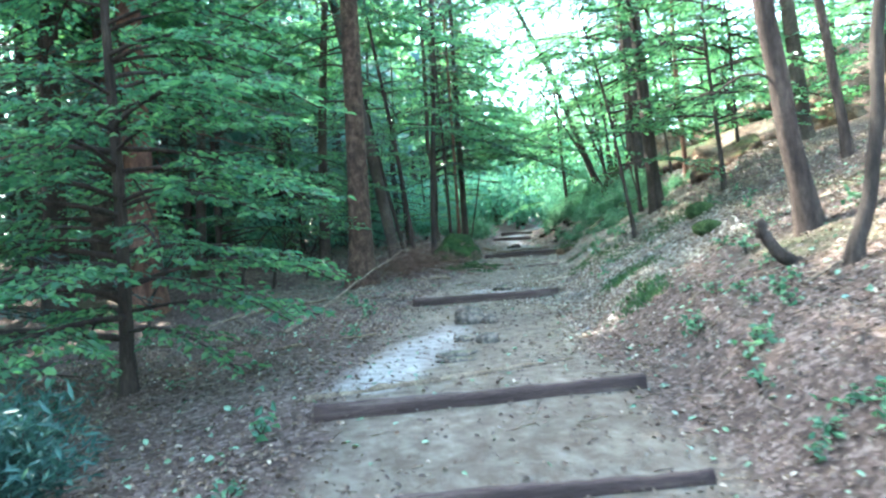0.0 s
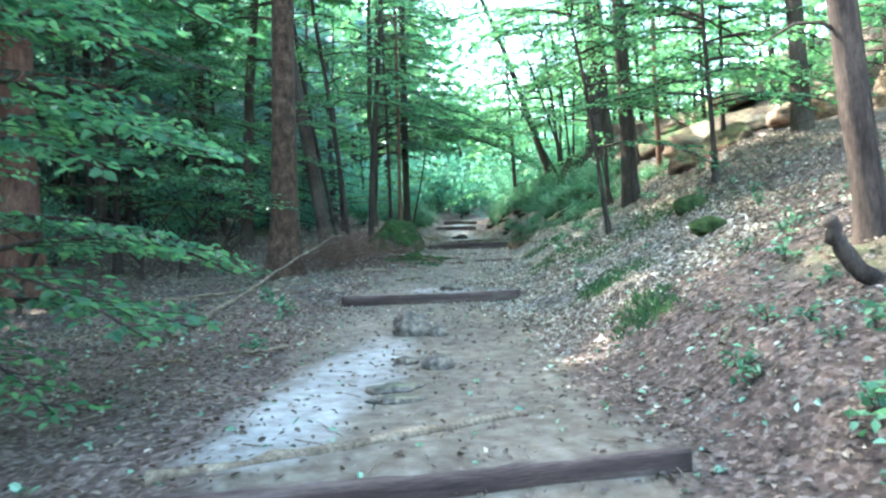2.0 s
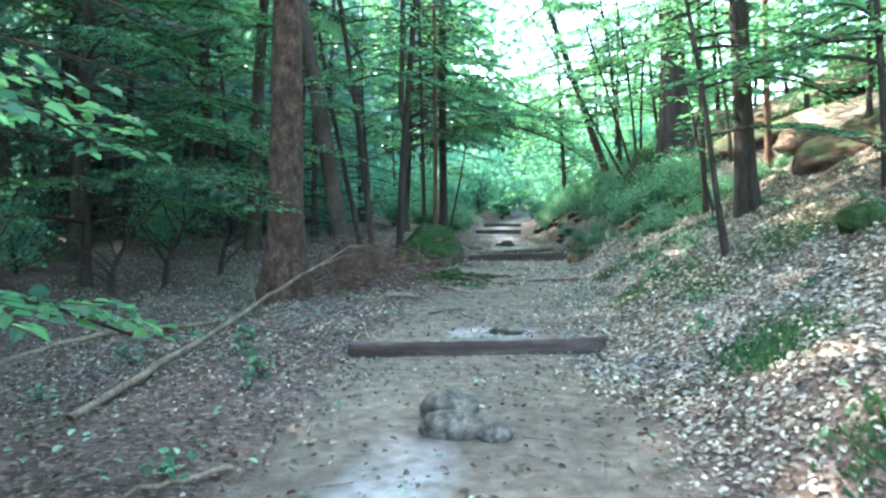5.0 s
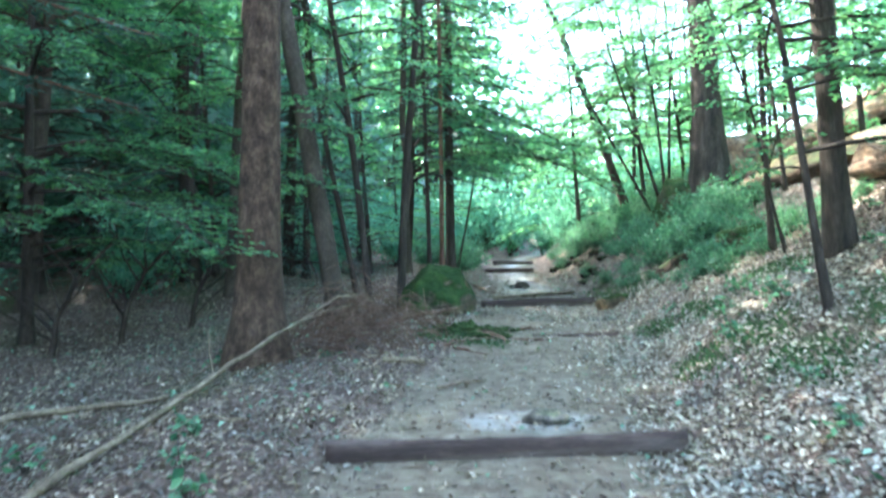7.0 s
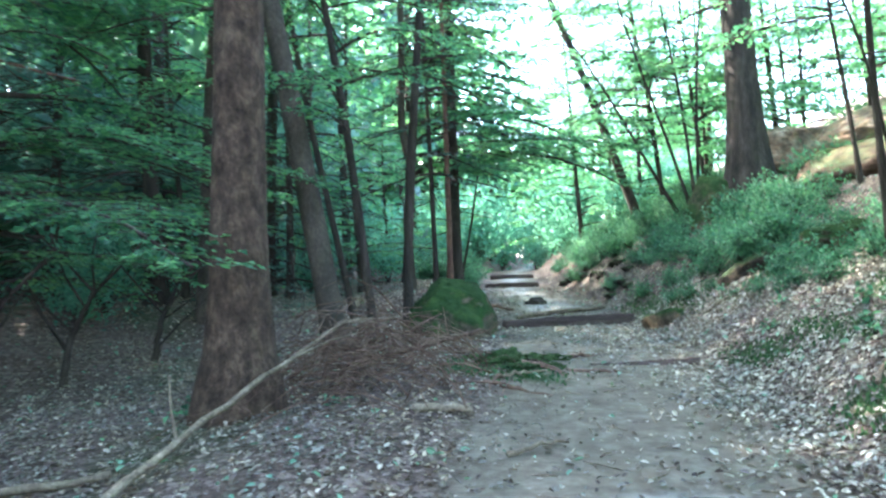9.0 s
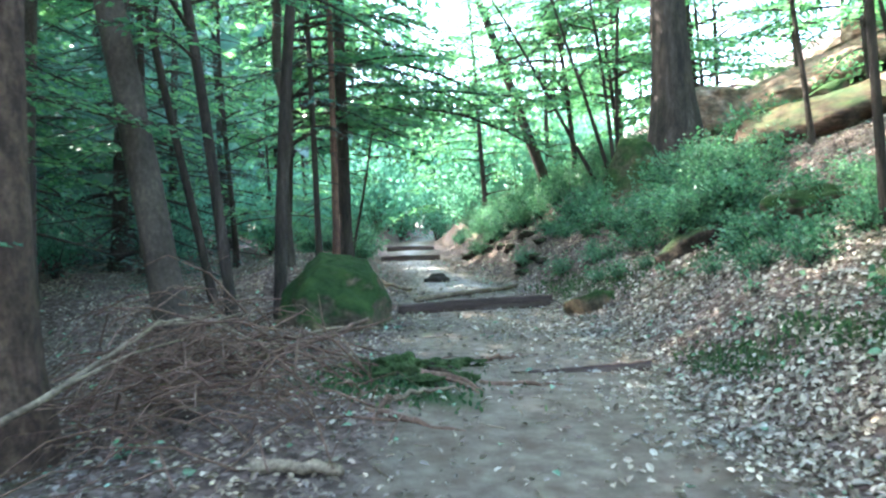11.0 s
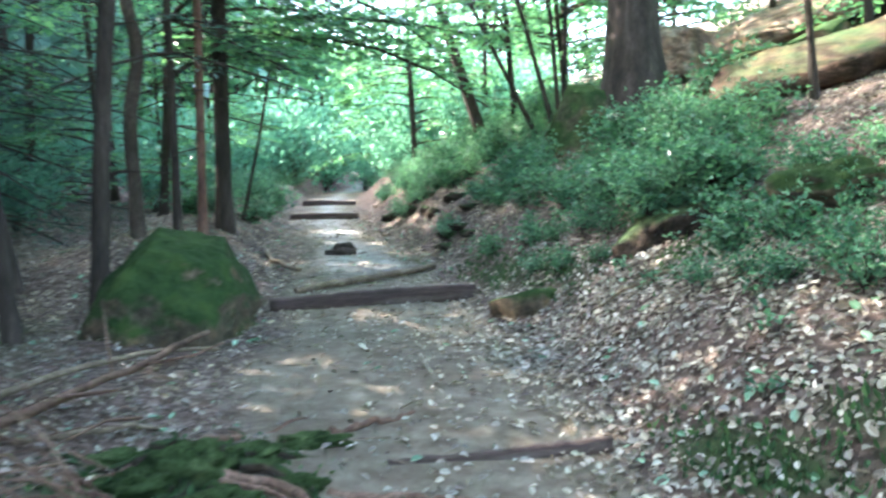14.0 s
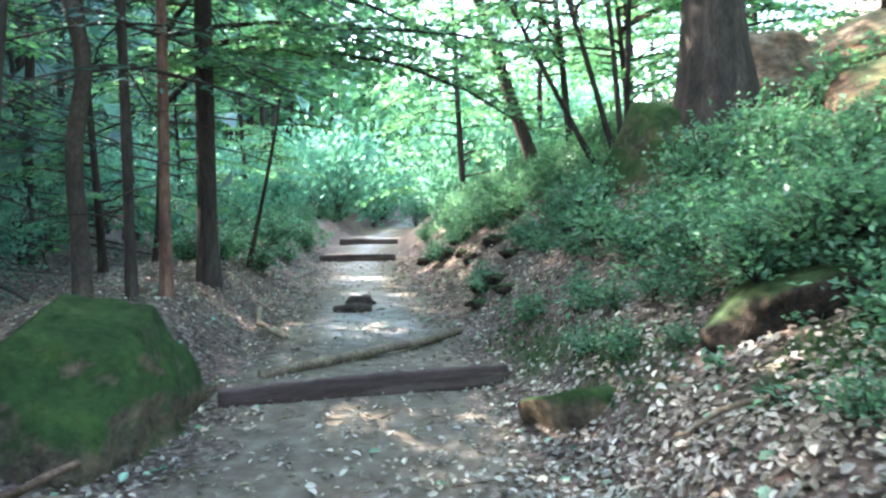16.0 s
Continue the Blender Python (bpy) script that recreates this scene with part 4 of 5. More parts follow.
# ---------------------------------------------------------------- rocks of the upper bank
ROCK = "weathered orange-brown sandstone outcrop on the upper bank"
rk = np.random.RandomState(17)
for x, y, rx, ry, rz, a, sd in ((6.3, 17.0, 0.75, 0.45, 0.30, 15, 21), (8.6, 16.9, 0.9, 0.6, 0.3, -25, 23), (9.6, 15.3, 0.7, 0.6, 0.7, 0, 24), 
                               (9.1, 25.4, 0.7, 0.55, 0.5, 25, 26), (11.4, 24.8, 0.8, 0.7, 0.6, 0, 28), (10.4, 20.2, 0.7, 0.5, 0.42, 30, 29)):
    rz *= 0.62
    cuts = [((0, 0, -1), rz), ((rk.normal(0, 0.2), rk.normal(0, 0.2), 1), rz * 0.9)]
    for j in range(7):
        b = j * 0.9 + rk.uniform(-0.3, 0.3)
        cuts.append(((math.cos(b), math.sin(b), rk.uniform(-0.1, 0.6)), rk.uniform(0.8, 1.05) * math.hypot(rx * math.cos(b), ry * math.sin(b))))
    faceted("sandstone_rock", x, y, cuts, M_ROCK, ROCK, "rock", sd, a, 0.04, rz * 0.25, 4)
faceted("rock", 5.36, 23.15, [((0, 0, -1), 0.4), ((-0.1, -0.3, 1), 0.5), ((1, -0.2, 0.15), 0.3), ((-1, -0.2, 0.35), 0.28), ((0.1, -1, 0.3), 0.32), ((0, 1, 0.1), 0.35), ((-0.6, -0.6, 0.5), 0.44)], M_BOULDER, "upright dark mossy rock beside the broad trunk", "rock", 31, 10, 0.05, 0.1, 4)
stone("rock", 4.6, 17.9, (0.4, 0.3, 0.2), M_BOULDER, "low mossy rock under the bilberry bushes", "rock", 32, 10, 0.3, 0.25, 4)


faceted("sandstone_rock", 7.3, 24.0, [((0, 0, -1), 0.4), ((-0.2, -0.2, 1), 0.42), ((1, 0, 0.2), 0.5), ((-1, -0.3, 0.2), 0.45), ((0, -1, 0.2), 0.4), ((0, 1, 0.1), 0.5), ((0.6, -0.6, 0.6), 0.45)], M_ROCK, "orange sandstone block behind the broad trunk", "rock", 41, 20, 0.06, 0.35, 4)


def ledge(x0, y0, x1, y1, thick, depth, up, material, label, seed, dip=0.0):
    """A long bedded slab of rock that juts out of the slope, undercut at its front and broken off at its ends; dip: fall of its top towards the front."""
    off = Vector((seed * 1.7, seed * 0.6, seed * 2.9))
    a, b = Vector((x0, y0, gz(x0, y0) + up)), Vector((x1, y1, gz(x1, y1) + up))
    heart, along = (a + b) / 2, (b - a)
    side = Vector((-along.y, along.x, 0)).normalized()
    n, m = 44, 22
    bm = bmesh.new()
    rings = []
    for i in range(n):
        q = i / (n - 1)
        end = (1 - abs(2 * q - 1) ** 7) ** 0.5
        ring = []
        for j in range(m):
            c, w = math.cos(2 * math.pi * j / m), math.sin(2 * math.pi * j / m)
            v = math.copysign(abs(c) ** 0.2, c) * depth / 2
            h = math.copysign(abs(w) ** 0.2, w) * thick / 2
            if h < 0 and v < 0:
                v *= 0.62
            h += dip * v
            p = along * (q - 0.5) + side * v * (0.25 + 0.75 * end) + Vector((0, 0, h * (0.3 + 0.7 * end)))
            beds = noise.noise(Vector((p.x * 0.9, p.y * 0.9, p.z * 9)) + off)
            swell = noise.noise(p * 1.9 + off)
            chips = noise.noise(p * 4.5 + off)
            p += side * (0.22 * depth * swell + 0.12 * depth * beds + 0.07 * chips) + Vector((0, 0, thick * (0.3 * swell + 0.12 * chips)))
            ring.append(bm.verts.new(p))
        rings.append(ring)
    for i in range(n - 1):
        for j in range(m):
            bm.faces.new((rings[i][j], rings[i][(j + 1) % m], rings[i + 1][(j + 1) % m], rings[i + 1][j]))
    bm.faces.new(rings[0][::-1])
    bm.faces.new(rings[-1])
    bmesh.ops.recalc_face_normals(bm, faces=bm.faces)
    me = bpy.data.meshes.new("sandstone_ledge")
    bm.to_mesh(me)
    bm.free()
    me.materials.append(material)
    for p in me.polygons:
        p.use_smooth = True
    ob = new("sandstone_ledge", me)
    ob.location = heart
    return tagged(ob, label, "rock")


ledge(8.2, 24.8, 10.8, 22.1, 0.36, 1.7, 0.22, M_ROCK, "long pale sandstone ledge jutting from the sunny upper bank", 3, 0.5)
ledge(7.0, 20.2, 9.0, 18.7, 0.26, 1.2, 0.14, M_ROCK, "pale sandstone slab with a shaded undercut on the bank", 5, 0.5)
ledge(10.2, 25.6, 12.6, 23.6, 0.4, 1.2, 0.2, M_ROCK, "weathered sandstone ledge high on the bank", 6, 0.5)
ledge(5.7, 20.9, 7.3, 19.8, 0.34, 1.3, 0.12, M_LEDGE, "low dark sandstone ledge with a mossy top on the bank", 7, 0.4)
ledge(5.0, 15.4, 6.3, 15.0, 0.36, 1.0, 0.06, M_LEDGE, "dark brown sandstone ledge with moss above the litter", 8, 0.35)
ledge(3.88, 19.35, 4.38, 18.75, 0.44, 0.85, -0.13, M_CLOD, "dark earthy rock with a mossy top among the bilberry bushes", 11, 0.3)
ledge(2.98, 19.95, 3.3, 19.4, 0.26, 0.4, -0.03, M_BOULDER, "small mossy rock over a dark hollow at the bank", 12)
ledge(6.1, 22.0, 7.7, 21.3, 0.5, 1.2, 0.02, M_BOULDER, "mossy mound of rock above the bilberry bushes", 9)
CLOD = "dark lump of earth at the cut foot of the bank"
rc = np.random.RandomState(23)
for i in range(16):
    y = rc.uniform(21.5, 28.5)
    x = float(np.interp(y, CEN_Y, CEN_X) + np.interp(y, CEN_Y, HALF)) + rc.uniform(0.25, 0.9)
    stone("clod", x, y, (rc.uniform(0.1, 0.2), rc.uniform(0.08, 0.15), rc.uniform(0.05, 0.1)), M_CLOD, CLOD, "clod", 80 + i, rc.uniform(0, 180), 0.45, 0.3, 3, "clods of the cut bank", freq=2.4)

# ---------------------------------------------------------------- dead wood
def stick(name, pts, r0, r1, material, label, category="branch", knots=(), group="", seed=0):
    """A crooked branch lying along the points, with side twigs as parts."""
    rng_ = np.random.RandomState(seed)
    base = np.array(pts[0], float)
    p = np.array(pts, float) - base
    s = np.linspace(0, 1, len(p))
    fine = np.linspace(0, 1, len(p) * 4)
    line = np.stack([np.interp(fine, s, p[:, k]) for k in range(3)], 1) + rng_.normal(0, 0.008, (len(fine), 3))
    ob = thing(name, *base, label, category, group)
    soup = Soup()
    soup.tube(line, r0 + (r1 - r0) * fine, sides=8, wob=0.1, seed=seed)
    part_np("stem", soup.mesh("stem", material), ob)
    for q, dx, dy, dz, r in knots:
        root = np.array([np.interp(q, fine, line[:, k]) for k in range(3)])
        t = Soup()
        d = np.array([dx, dy, dz])
        t.tube(np.stack([root, root + d * 0.5 + rng_.normal(0, 0.03, 3), root + d]), np.array([r, r * 0.8, r * 0.4]), sides=6)
        part_np("twig", t.mesh("twig", material), ob)
    return ob


def lie(x, y, up=0.03):
    return (x, y, gz(x, y) + up)


stick("fallen_branch", [lie(-2.3, 10.8), lie(-2.1, 12.4, 0.05), lie(-1.95, 14.0, 0.08), lie(-1.55, 15.0, 0.24), lie(-1.15, 15.8, 0.46), lie(-0.85, 16.2, 0.56), lie(-0.62, 16.4, 0.5), lie(-0.45, 16.55, 0.36)], 0.034, 0.008, M_TWIG, "long pale bare branch leaning by the brushwood pile", knots=((0.35, -0.1, 0.2, 0.4, 0.014), (0.55, 0.5, 0.5, 0.15, 0.012), (0.7, 0.6, 0.5, 0.05, 0.01), (0.85, 0.5, -0.1, -0.2, 0.01)), seed=1)
stick("fallen_branch", [lie(-4.6, 14.2), lie(-3.4, 14.4, 0.05), lie(-2.2, 14.5, 0.04)], 0.04, 0.025, M_TWIG, "mossy thin log lying in brown litter", seed=2)
stick("fallen_branch", [lie(-0.6, 18.3), lie(0.1, 18.6, 0.12), lie(0.7, 18.9, 0.1)], 0.024, 0.014, M_TWIG, "bare stick lying below the mossy boulder", seed=3)
stick("fallen_branch", [lie(-0.3, 15.2), lie(0.1, 15.0, 0.05)], 0.035, 0.025, M_TWIG, "short broken stick on the litter", seed=4)
stick("root", [lie(-1.15, 6.0, 0.0), lie(-0.6, 6.18, 0.0), lie(-0.05, 6.5, 0.0), lie(0.5, 6.8, 0.0), lie(1.1, 7.1, -0.01)], 0.042, 0.03, M_TWIG, "pale worn root crossing the path", "root", seed=5)
stick("root", [lie(1.35, 20.85, 0.02), lie(1.9, 21.2, 0.05), lie(2.5, 21.7, 0.05), lie(3.05, 22.3, 0.04)], 0.036, 0.034, M_TWIG, "grey worn log lying behind the timber step", "log", seed=6)
stick("fallen_branch", [lie(1.2, 23.6, 0.03), lie(1.25, 22.8, 0.06), lie(1.5, 22.2, 0.05)], 0.035, 0.02, M_TWIG, "pale stick at the sandy path edge", seed=7)
stick("stump", [(3.3, 7.06, gz(3.2, 7.06) - 0.06), (3.18, 7.06, gz(3.2, 7.06) + 0.01), (3.06, 7.06, gz(3.2, 7.06) + 0.08), (2.95, 7.07, gz(3.2, 7.06) + 0.24), (2.9, 7.08, gz(3.2, 7.06) + 0.4)], 0.07, 0.052, M_BARK, "dark broken stub leaning out of the bank", "stump", seed=8)
for i, (x, y, dx, dy) in enumerate(((-0.9, 9.5, -0.5, -0.5), (-1.6, 8.8, -0.5, 0.25), (2.9, 6.3, 0.55, 0.05), (2.2, 7.2, 0.3, 0.2), (0.45, 16.1, 0.5, 0.3), (0.2, 14.0, 0.4, 0.2), (-1.2, 13.2, -0.6, 0.2), (2.6, 14.3, 0.5, 0.3), (3.6, 18.2, -0.4, 0.4), (-0.1, 17.2, 0.6, 0.25))):
    stick("fallen_branch", [lie(x, y), lie(x + dx * 0.5, y + dy * 0.6, 0.04), lie(x + dx, y + dy)], 0.018, 0.008, M_TWIG, "thin dry stick on the forest floor", group="loose sticks", seed=20 + i)



def root_plate(x, y):
    """A rotted stump: a low hump and crooked roots that run out over the ground, all grown over with moss."""
    r = np.random.RandomState(71)
    ob = thing("stump", *on(x, y), "rotten stump with crooked spreading roots under green moss", "stump")
    z0 = gz(x, y)
    for i, (hx, hy, rx, ry, rz) in enumerate(((0, 0, 0.16, 0.13, 0.10), (0.22, 0.12, 0.14, 0.08, 0.06), (-0.2, -0.12, 0.15, 0.1, 0.06), (0.1, -0.25, 0.13, 0.08, 0.05), (-0.3, 0.15, 0.1, 0.08, 0.05), (0.4, -0.1, 0.12, 0.06, 0.04), (0.5, 0.3, 0.16, 0.06, 0.045))):
        bm = lumpy((rx, ry, rz), 72 + i, 4, 0.3, 2.6)
        bmesh.ops.translate(bm, verts=bm.verts, vec=(hx, hy, gz(x + hx, y + hy) - z0 + 0.01))
        part("hump", bm, M_MOSS, ob)
    for i in range(15):
        a, l, thick = i * 0.42 + r.uniform(-0.15, 0.15), r.uniform(0.35, 1.0), r.uniform(0.018, 0.036)
        q, pts = np.linspace(0, 1, 14), []
        bend, kink, wave, start = r.uniform(-0.6, 0.6), r.uniform(0.06, 0.16), r.uniform(6, 9), r.uniform(0.1, 0.22)
        for s in q:
            b = a + bend * s + kink * math.sin(wave * s)
            d = start + s * l
            px, py = d * math.cos(b), 0.9 * d * math.sin(b)
            pts.append((px, py, gz(x + px, y + py) - z0 + 0.035 * (1 - s) ** 2 + 0.014 * math.sin(7 * s + a) - 0.02 * s))
        t = Soup()
        t.tube(np.array(pts), thick * (1 - 0.7 * q), sides=7, wob=0.25, seed=r.randint(999))
        part_np("root", t.mesh("root", M_CLOD if i % 5 < 3 else M_BRUSH), ob)


root_plate(0.62, 16.85)
for i, (x, y, a) in enumerate(((0.55, 16.3, 4.0), (1.15, 16.7, 5.7), (0.3, 16.0, 5.3), (1.2, 17.3, 0.2))):
    p = [(x + s * math.cos(a + 0.5 * s), y + s * math.sin(a + 0.5 * s)) for s in (0, 0.22, 0.45, 0.68)]
    stick("root", [lie(*p[0], -0.01), lie(*p[1], 0.015), lie(*p[2], 0.005), lie(*p[3], -0.02)], 0.024, 0.01, M_BRUSH, "thin exposed root at the path edge", "root", group="exposed roots", seed=50 + i)
stick("fallen_branch", [lie(-0.55, 17.0, 0.05), lie(-0.1, 17.5, 0.1), lie(0.3, 18.4, 0.12), lie(0.62, 19.2, 0.14)], 0.03, 0.018, M_BRUSH, "long dead brown branch between stump and boulder", knots=((0.4, 0.3, -0.35, 0.1, 0.014), (0.65, 0.45, -0.1, 0.12, 0.012), (0.55, -0.05, 0.1, 0.35, 0.01)), seed=61)

# brushwood pile by the spruce
pile = thing("brushwood_pile", -0.75, 16.3, gz(-0.75, 16.3), "tangled pile of dry brown twigs by the spruce", "brushwood")
rb = np.random.RandomState(9)
for i in range(420):
    cx, cy = rb.normal(0, 0.46), rb.normal(0, 0.5)
    a, l = rb.uniform(0, 6.28), rb.uniform(0.3, 0.95)
    zc = gz(-0.75 + cx, 16.3 + cy) - gz(-0.75, 16.3) + 0.02 + abs(rb.normal(0.2, 0.2)) * math.exp(-(cx * cx + cy * cy))
    d = np.array([math.cos(a) * l, math.sin(a) * l, rb.normal(0, 0.1)])
    c = np.array([cx, cy, zc])
    arch = np.array([0, 0, l * rb.uniform(0.0, 0.4)])
    t = Soup()
    t.tube(np.stack([c - d / 2, c - d * 0.2 + arch * 0.8, c + d * 0.15 + arch, c + d / 2 + arch * 0.2]), np.array([0.006, 0.005, 0.003, 0.0015]) * rb.uniform(0.5, 1.3), sides=4)
    part_np("twig", t.mesh("twig", M_BRUSH), pile)

# dead, branched shrub in the shaded wood
for i, (x, y) in enumerate(((-4.04, 18.2), (-4.6, 17.4), (-3.5, 19.6), (-6.0, 15.5))):
    z = gz(x, y)
    rs = np.random.RandomState(90 + i)
    stick("dead_shrub", [(x, y, z - 0.1), (x + 0.1, y, z + 0.5), (x + 0.35, y, z + 1.0), (x + 0.8, y + 0.1, z + 1.5)], 0.05, 0.012, M_BARK, "dark bare branching shrub in the shaded wood", "shrub",
          knots=[(rs.uniform(0.15, 0.8), rs.uniform(-0.9, 0.9), rs.uniform(-0.4, 0.4), rs.uniform(0.3, 0.9), 0.016) for _ in range(9)], seed=30 + i)


# ---------------------------------------------------------------- low plants
def low_plant(name, label, category, x, y, stems, tall, wide, leaf, per, leafage, seed, group, needle=False):
    """A small bush: stems and leaf shoots that spread from one root."""
    r = np.random.RandomState(seed)
    ob = thing(name, *on(x, y), label, category, group)
    wood, leaves = Soup(), Soup()
    for i in range(stems):
        a, lean_ = r.uniform(0, 6.28), r.uniform(0.1, 1.0)
        h = tall * r.uniform(0.5, 1.1) * (1.1 - 0.4 * lean_)
        end = np.array([math.cos(a) * wide * lean_, math.sin(a) * wide * lean_, h])
        mid = end * [0.4, 0.4, 0.55]
        wood.tube(np.stack([np.zeros(3), mid, end]), np.array([0.005, 0.004, 0.002]), sides=3)
        u = r.uniform(0.3, 1.05, per)[:, None]
        pos = np.where(u < 0.5, mid * u * 2, mid + (end - mid) * (u - 0.5) * 2) + r.normal(0, 0.045 * wide / 0.3, (per, 3))
        pos[:, 2] = np.abs(pos[:, 2])
        way = r.normal(0, 1, (per, 3)) * [1, 1, 0.45] + end * 0.8
        nrm = r.normal(0, 0.55, (per, 3)) + [0, 0, 1]
        size = leaf * r.uniform(0.6, 1.2, per)
        v, f = kites(pos, way, nrm, size, size * (0.2 if needle else 0.62))
        leaves.add(v, f)
    part_np("stem", wood.mesh("stem", M_BARK), ob)
    part_np("leaves", leaves.mesh("leaves", leafage, False), ob)
    return ob


bil = [low_plant("bilberry_bush", "green bilberry bush on the path bank", "bush", 4.2 + 0.9 * i, 20.0 + 0.6 * i, 26, 0.46, 0.46, 0.07, 18, M_BILBERRY, 200 + i, "bilberry bushes") for i in range(4)]
rl = np.random.RandomState(31)


def clear_of(x, y, r, taken):
    return all(math.hypot(x - a, y - b) > r for a, b in taken)


taken = []
for _ in range(5000):
    y = rl.uniform(16.6, 33)
    edge = float(np.interp(y, CEN_Y, CEN_X) + np.interp(y, CEN_Y, HALF))
    q = rl.uniform(0.42, 3.9)
    x = edge + q
    if y < 19.5 and q < 0.5 + (19.5 - y) * 0.2:
        continue
    gap = float(waves(x, y, 1.3, 41))
    if (x > 5.45 and y < 25) or math.hypot(x - 5.7, y - 22.6) < 1.0 or math.hypot(x - 3.6, y - 18.6) < 0.5 or math.hypot(x - 3.0, y - 19.6) < 0.4:
        continue
    if gap < (-0.12 if y < 19.5 else -0.3) or (q < 0.9 and gap < (-0.1 if y < 24 else 0.25)) or not clear_of(x, y, 0.3, taken):
        continue
    taken.append((x, y))
    k = rl.uniform(0.55, 1.05) * (0.7 if q < 0.9 else 1) * (0.75 if y < 19.5 else 1)
    copy_thing(bil[rl.randint(4)], pose(x, y, gz(x, y) - 0.02, rl.uniform(-8, 8), rl.uniform(-8, 8), rl.uniform(0, 360)) @ Matrix.Scale(k, 4))
    if len(taken) >= 275:
        break
for x, y, up in ((4.0, 19.25, 0.14), (4.2, 18.98, 0.16), (4.4, 18.75, 0.14), (4.1, 19.4, 0.1), (4.5, 19.1, 0.05), (3.95, 19.1, 0.12), (4.3, 18.85, 0.15)):
    copy_thing(bil[rl.randint(4)], pose(x, y, gz(x, y) + up, 0, 0, rl.uniform(0, 360)) @ Matrix.Scale(rl.uniform(0.65, 0.9), 4))
for _ in range(26):
    y = rl.uniform(25, 40)
    x = float(np.interp(y, CEN_Y, CEN_X) - np.interp(y, CEN_Y, HALF)) - rl.uniform(0.3, 1.5)
    copy_thing(bil[rl.randint(4)], pose(x, y, gz(x, y) - 0.02, 0, 0, rl.uniform(0, 360)) @ Matrix.Scale(rl.uniform(0.8, 1.3), 4))

# These bushes carry the glow of the hazy path end in their colour.
brush = [low_plant("bush", "waist-high leafy green bush at the wood's edge", "bush", 1.0 + 3.2 * i, 42.0 + 0.8 * i, 44, 2.1, 1.4, 0.17, 18, M_HAZY_BUSH, 210 + i, "bushes at the path end") for i in range(3)]
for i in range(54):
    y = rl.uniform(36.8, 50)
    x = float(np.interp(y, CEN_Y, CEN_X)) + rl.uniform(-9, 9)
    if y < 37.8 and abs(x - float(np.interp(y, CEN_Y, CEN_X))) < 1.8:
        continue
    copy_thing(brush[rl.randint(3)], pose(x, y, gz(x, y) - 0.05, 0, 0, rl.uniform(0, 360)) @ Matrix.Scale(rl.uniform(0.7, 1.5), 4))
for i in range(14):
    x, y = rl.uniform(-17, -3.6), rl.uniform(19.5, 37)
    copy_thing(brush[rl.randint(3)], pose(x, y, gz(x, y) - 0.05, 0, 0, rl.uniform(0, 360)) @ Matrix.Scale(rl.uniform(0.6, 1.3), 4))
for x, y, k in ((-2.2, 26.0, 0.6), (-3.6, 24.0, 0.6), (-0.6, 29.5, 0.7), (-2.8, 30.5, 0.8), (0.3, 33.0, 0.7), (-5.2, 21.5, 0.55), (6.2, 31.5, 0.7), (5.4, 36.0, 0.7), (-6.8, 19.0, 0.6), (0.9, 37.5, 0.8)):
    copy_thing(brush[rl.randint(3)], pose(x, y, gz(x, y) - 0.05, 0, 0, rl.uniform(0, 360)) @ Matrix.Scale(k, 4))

herb = [low_plant("seedling", "small green seedling in the leaf litter", "plant", 2.9 + 0.5 * i, 4.9 + 0.4 * i, 5, 0.14, 0.15, 0.07, 5, M_BILBERRY, 220 + i, "seedlings of the bank") for i in range(3)]
for _ in range(90):
    right = rl.uniform() < 0.8
    y = rl.uniform(3.5, 22)
    edge = float(np.interp(y, CEN_Y, CEN_X) + np.interp(y, CEN_Y, HALF) * (1 if right else -1))
    x = edge + (rl.uniform(0.5, 3.2) if right else -rl.uniform(0.2, 2.5))
    copy_thing(herb[rl.randint(3)], pose(x, y, gz(x, y) - 0.01, 0, 0, rl.uniform(0, 360)) @ Matrix.Scale(rl.uniform(0.6, 1.3), 4))
for x, y, k in ((2.05, 4.2, 0.9), (2.3, 4.1, 1.0), (2.2, 4.3, 0.9), (1.9, 4.1, 0.8), (2.7, 6.1, 0.9), (2.9, 6.5, 0.9), (2.6, 6.8, 0.8), (2.75, 6.4, 0.9), (3.0, 14.9, 1.1), (3.3, 14.4, 1.2), (3.4, 15.2, 1.1), (3.7, 14.7, 1.0)):
    copy_thing(herb[rl.randint(3)], pose(x, y, gz(x, y) - 0.01, 0, 0, rl.uniform(0, 360)) @ Matrix.Scale(k, 4))
shrubs = [low_plant("spruce_sapling", "low dark green young spruce beside the path", "sapling", x, y, 40, 0.55, 0.5, 0.12, 40, M_NEEDLE, 240 + i, "", True) for i, (x, y) in enumerate(((-2.6, 4.5), (-3.1, 5.4)))]


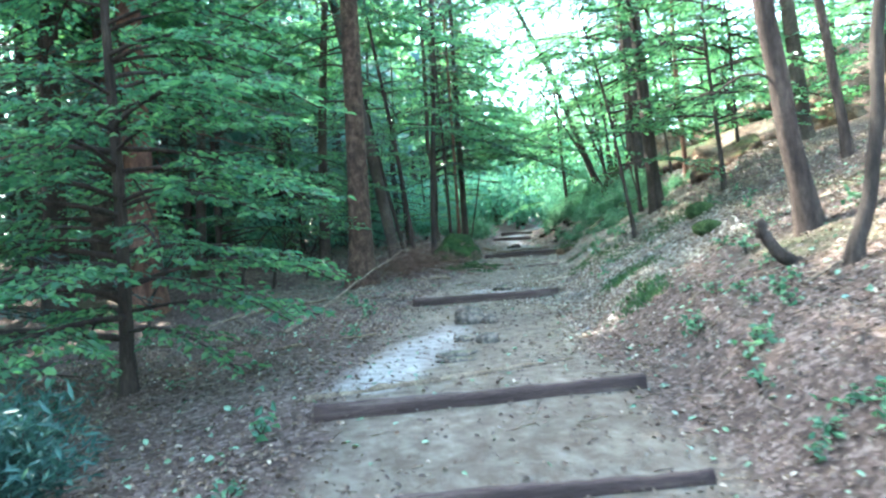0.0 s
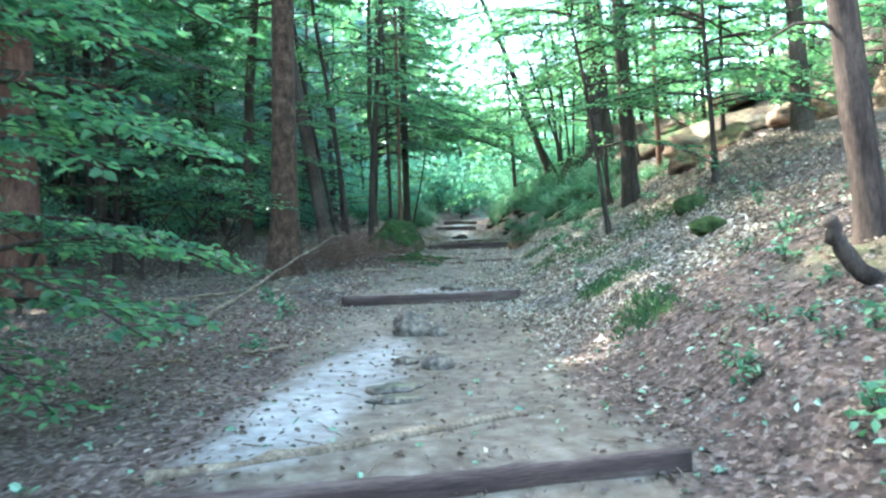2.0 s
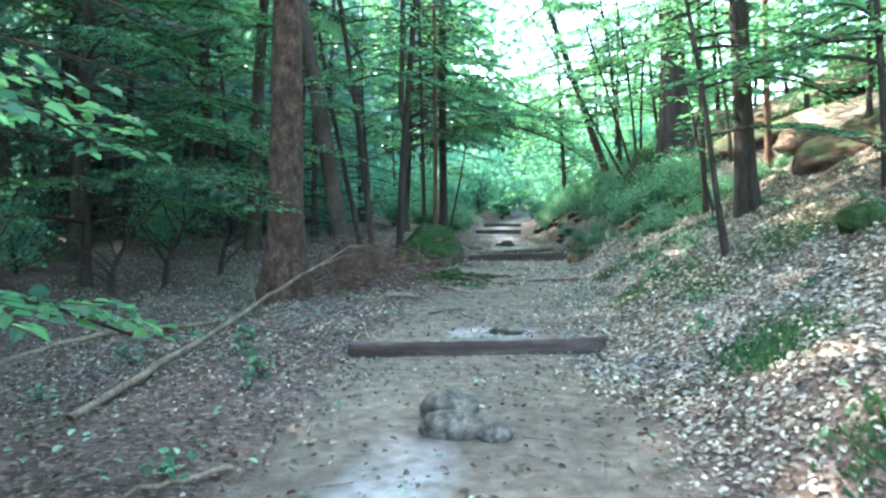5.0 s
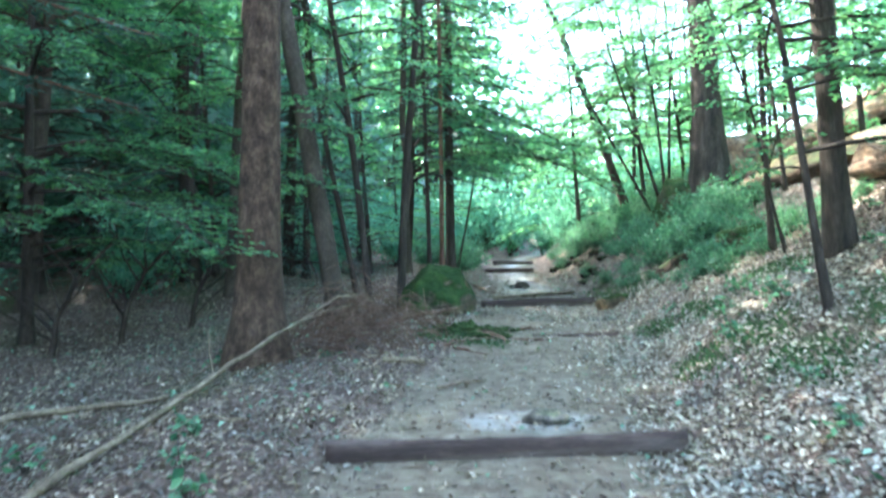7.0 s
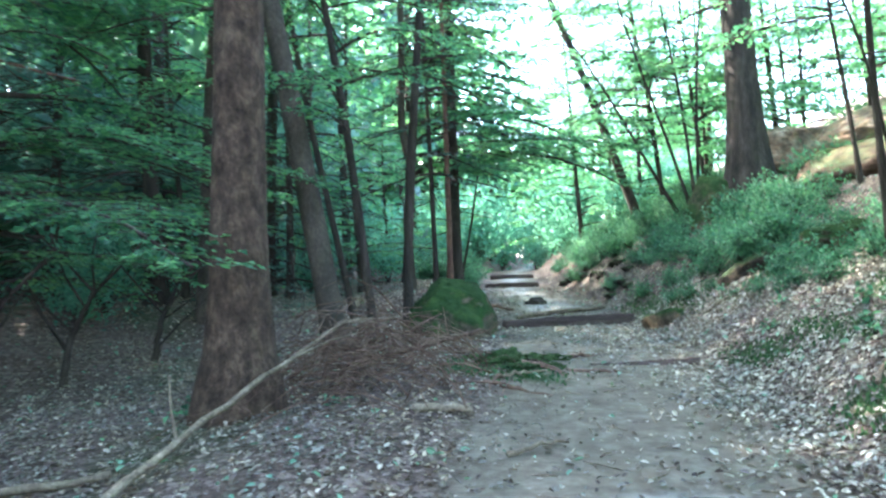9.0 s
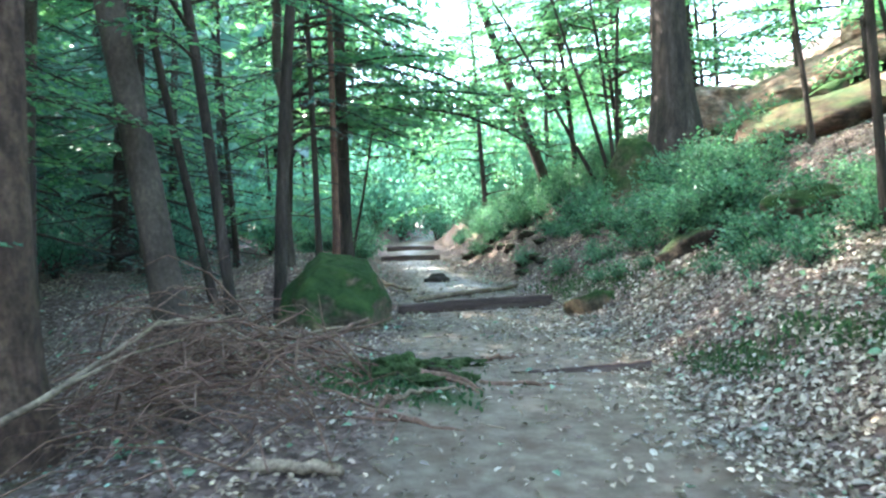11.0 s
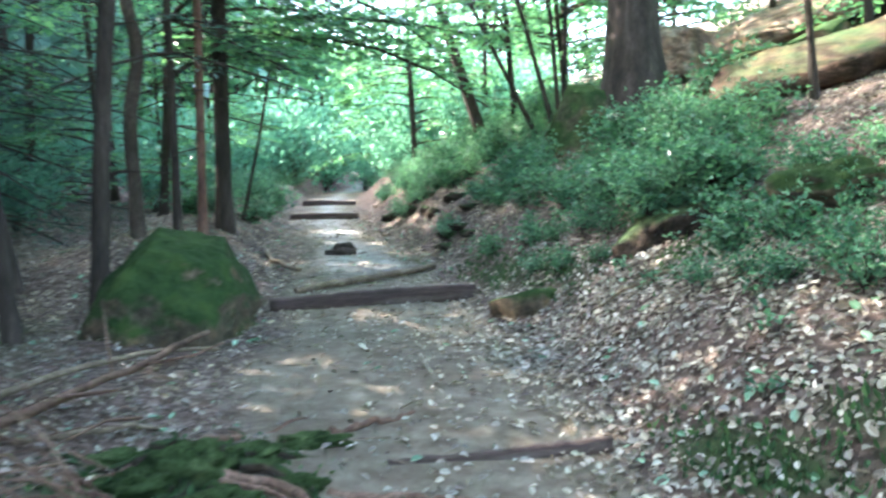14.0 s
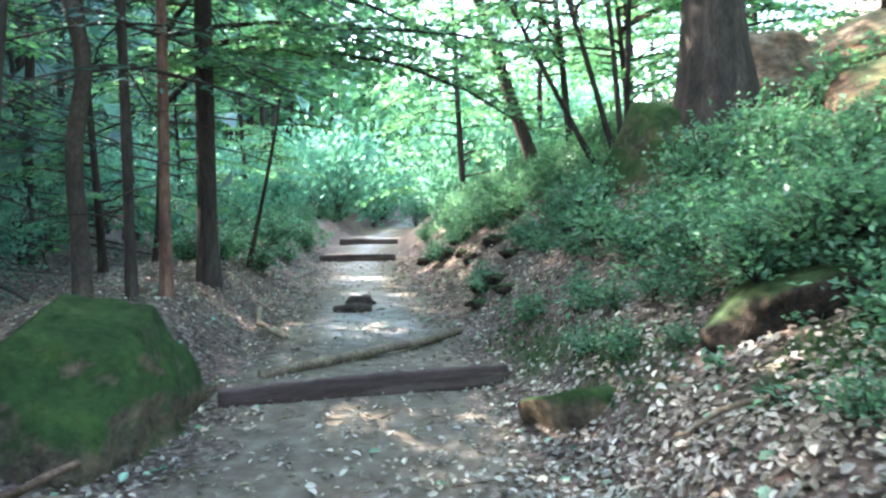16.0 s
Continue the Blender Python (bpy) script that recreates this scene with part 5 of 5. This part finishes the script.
# ---------------------------------------------------------------- litter
def litter(name, label, n, material, size, seed, y0=1.5, y1=31.5, x0=-6, x1=8):
    r = np.random.RandomState(seed)
    x, y = r.uniform(x0, x1, n * 4), y0 + (y1 - y0) * r.uniform(0, 1, n * 4) ** 1.25
    cen, half = np.interp(y, CEN_Y, CEN_X), np.interp(y, CEN_Y, HALF)
    d = np.abs(x - cen) - half
    dens = 0.15 + 0.85 * smooth(d, -0.5, 0.2)
    dens = dens * np.where(x > cen, 1.0, 0.75) * (0.55 + 0.45 * smooth(waves(x, y, 1.8, 51), -0.4, 0.4)) * (1 - 0.6 * smooth(d, 3.5, 6))
    for px, py, rx, ry in MOSS:
        dens = dens * np.where(((x - px) / rx) ** 2 + ((y - py) / ry) ** 2 < 1, 0.65, 1.0)
    ragged = 0.5 * waves(x, y, 2.4, 53)
    dens = dens * smooth(x + ragged, x0, x0 + 0.5) * (1 - smooth(x + ragged, x1 - 1.6, x1 - 0.2)) * smooth(y + 2 * ragged, y0, y0 + 3.0) * (1 - smooth(y + 2 * ragged, y1 - 3.0, y1))
    keep = np.nonzero(r.uniform(0, 1, n * 4) < dens)[0][:n]
    x, y = x[keep], y[keep]
    m = len(x)
    e = 0.05
    z = height(x, y)
    nx, ny = (height(x - e, y) - height(x + e, y)) / (2 * e), (height(x, y - e) - height(x, y + e)) / (2 * e)
    nrm = np.stack([nx, ny, np.ones(m)], 1) + r.normal(0, 0.4, (m, 3))
    a = r.uniform(0, 6.28, m)
    way = np.stack([np.cos(a), np.sin(a), np.zeros(m)], 1)
    way -= nrm * (way * nrm).sum(1)[:, None] / (nrm * nrm).sum(1)[:, None]
    s = size * r.uniform(0.5, 1.25, m)
    v, f = ovals(np.stack([x, y, z + r.uniform(0.008, 0.024, m)], 1), way, nrm, s, s * 0.62, 0.2)
    tagged(new(name, mesh_np(name, v, f, material, False)), label, "leaf litter", kind="stuff")


litter("leaf_litter", "dark brown old beech leaves over the forest floor", 46000, M_OLD, 0.046, 65, -1.5, 15.5)
litter("leaf_litter", "dry pale fallen beech leaves over the forest floor", 76000, M_LITTER, 0.046, 61, 10.0, 32.5)
litter("leaf_litter", "large pale dry leaves heaped beside the path", 17000, M_PALE, 0.05, 67, 8.0, 22.5, 1.2, 5.0)
litter("leaf_litter", "a few pale dry leaves on the older brown litter", 4500, M_LITTER, 0.048, 66, -1.0, 11.5)
litter("fallen_leaves", "pale green freshly fallen leaves on the ground", 3600, M_FRESH, 0.062, 62)


def moss_tufts():
    """Short moss and grass blades over the green patches."""
    r = np.random.RandomState(64)
    soup = Soup()
    for px, py, rx, ry in MOSS:
        low = 0.45 if px < 2 else (0.65 if py < 12 else 0.5)
        n = int((1700 if px > 2 and py < 12 else 1000) * min(1.5, max(0.35, rx * ry)))
        a, d = r.uniform(0, 6.28, n), np.sqrt(r.uniform(0, 1, n)) * (1 + 0.25 * r.normal(0, 1, n))
        x, y = px + rx * d * np.cos(a), py + ry * d * np.sin(a)
        way = r.normal(0, 0.5, (n, 3)) + [0, 0, 1]
        nrm = r.normal(0, 1, (n, 3)) * [1, 1, 0.3]
        v, f = kites(np.stack([x, y, height(x, y) - 0.005], 1), way, nrm, low * r.uniform(0.05, 0.14, n), r.uniform(0.012, 0.03, n), 0.1)
        soup.add(v, f)
    tagged(new("moss_tufts", soup.mesh("moss_tufts", M_TUFT, False)), "short green moss and grass tufts on the bank", "moss", kind="stuff")


moss_tufts()


def needle_litter(n):
    r = np.random.RandomState(63)
    soup = Soup()
    x, y = r.uniform(-5, 7, n), r.uniform(2, 24, n)
    a, l = r.uniform(0, 6.28, n), r.uniform(0.05, 0.25, n)
    for i in range(n):
        z = gz(x[i], y[i]) + 0.012
        d = np.array([math.cos(a[i]) * l[i], math.sin(a[i]) * l[i], 0])
        p = np.array([x[i], y[i], z])
        q = p + d
        q[2] = gz(q[0], q[1]) + 0.012
        soup.tube(np.stack([p, q]), np.array([0.005, 0.003]), sides=3)
    tagged(new("twig_litter", soup.mesh("twig_litter", M_TWIG)), "small dry twigs scattered over the forest floor", "twigs", kind="stuff")


needle_litter(1400)
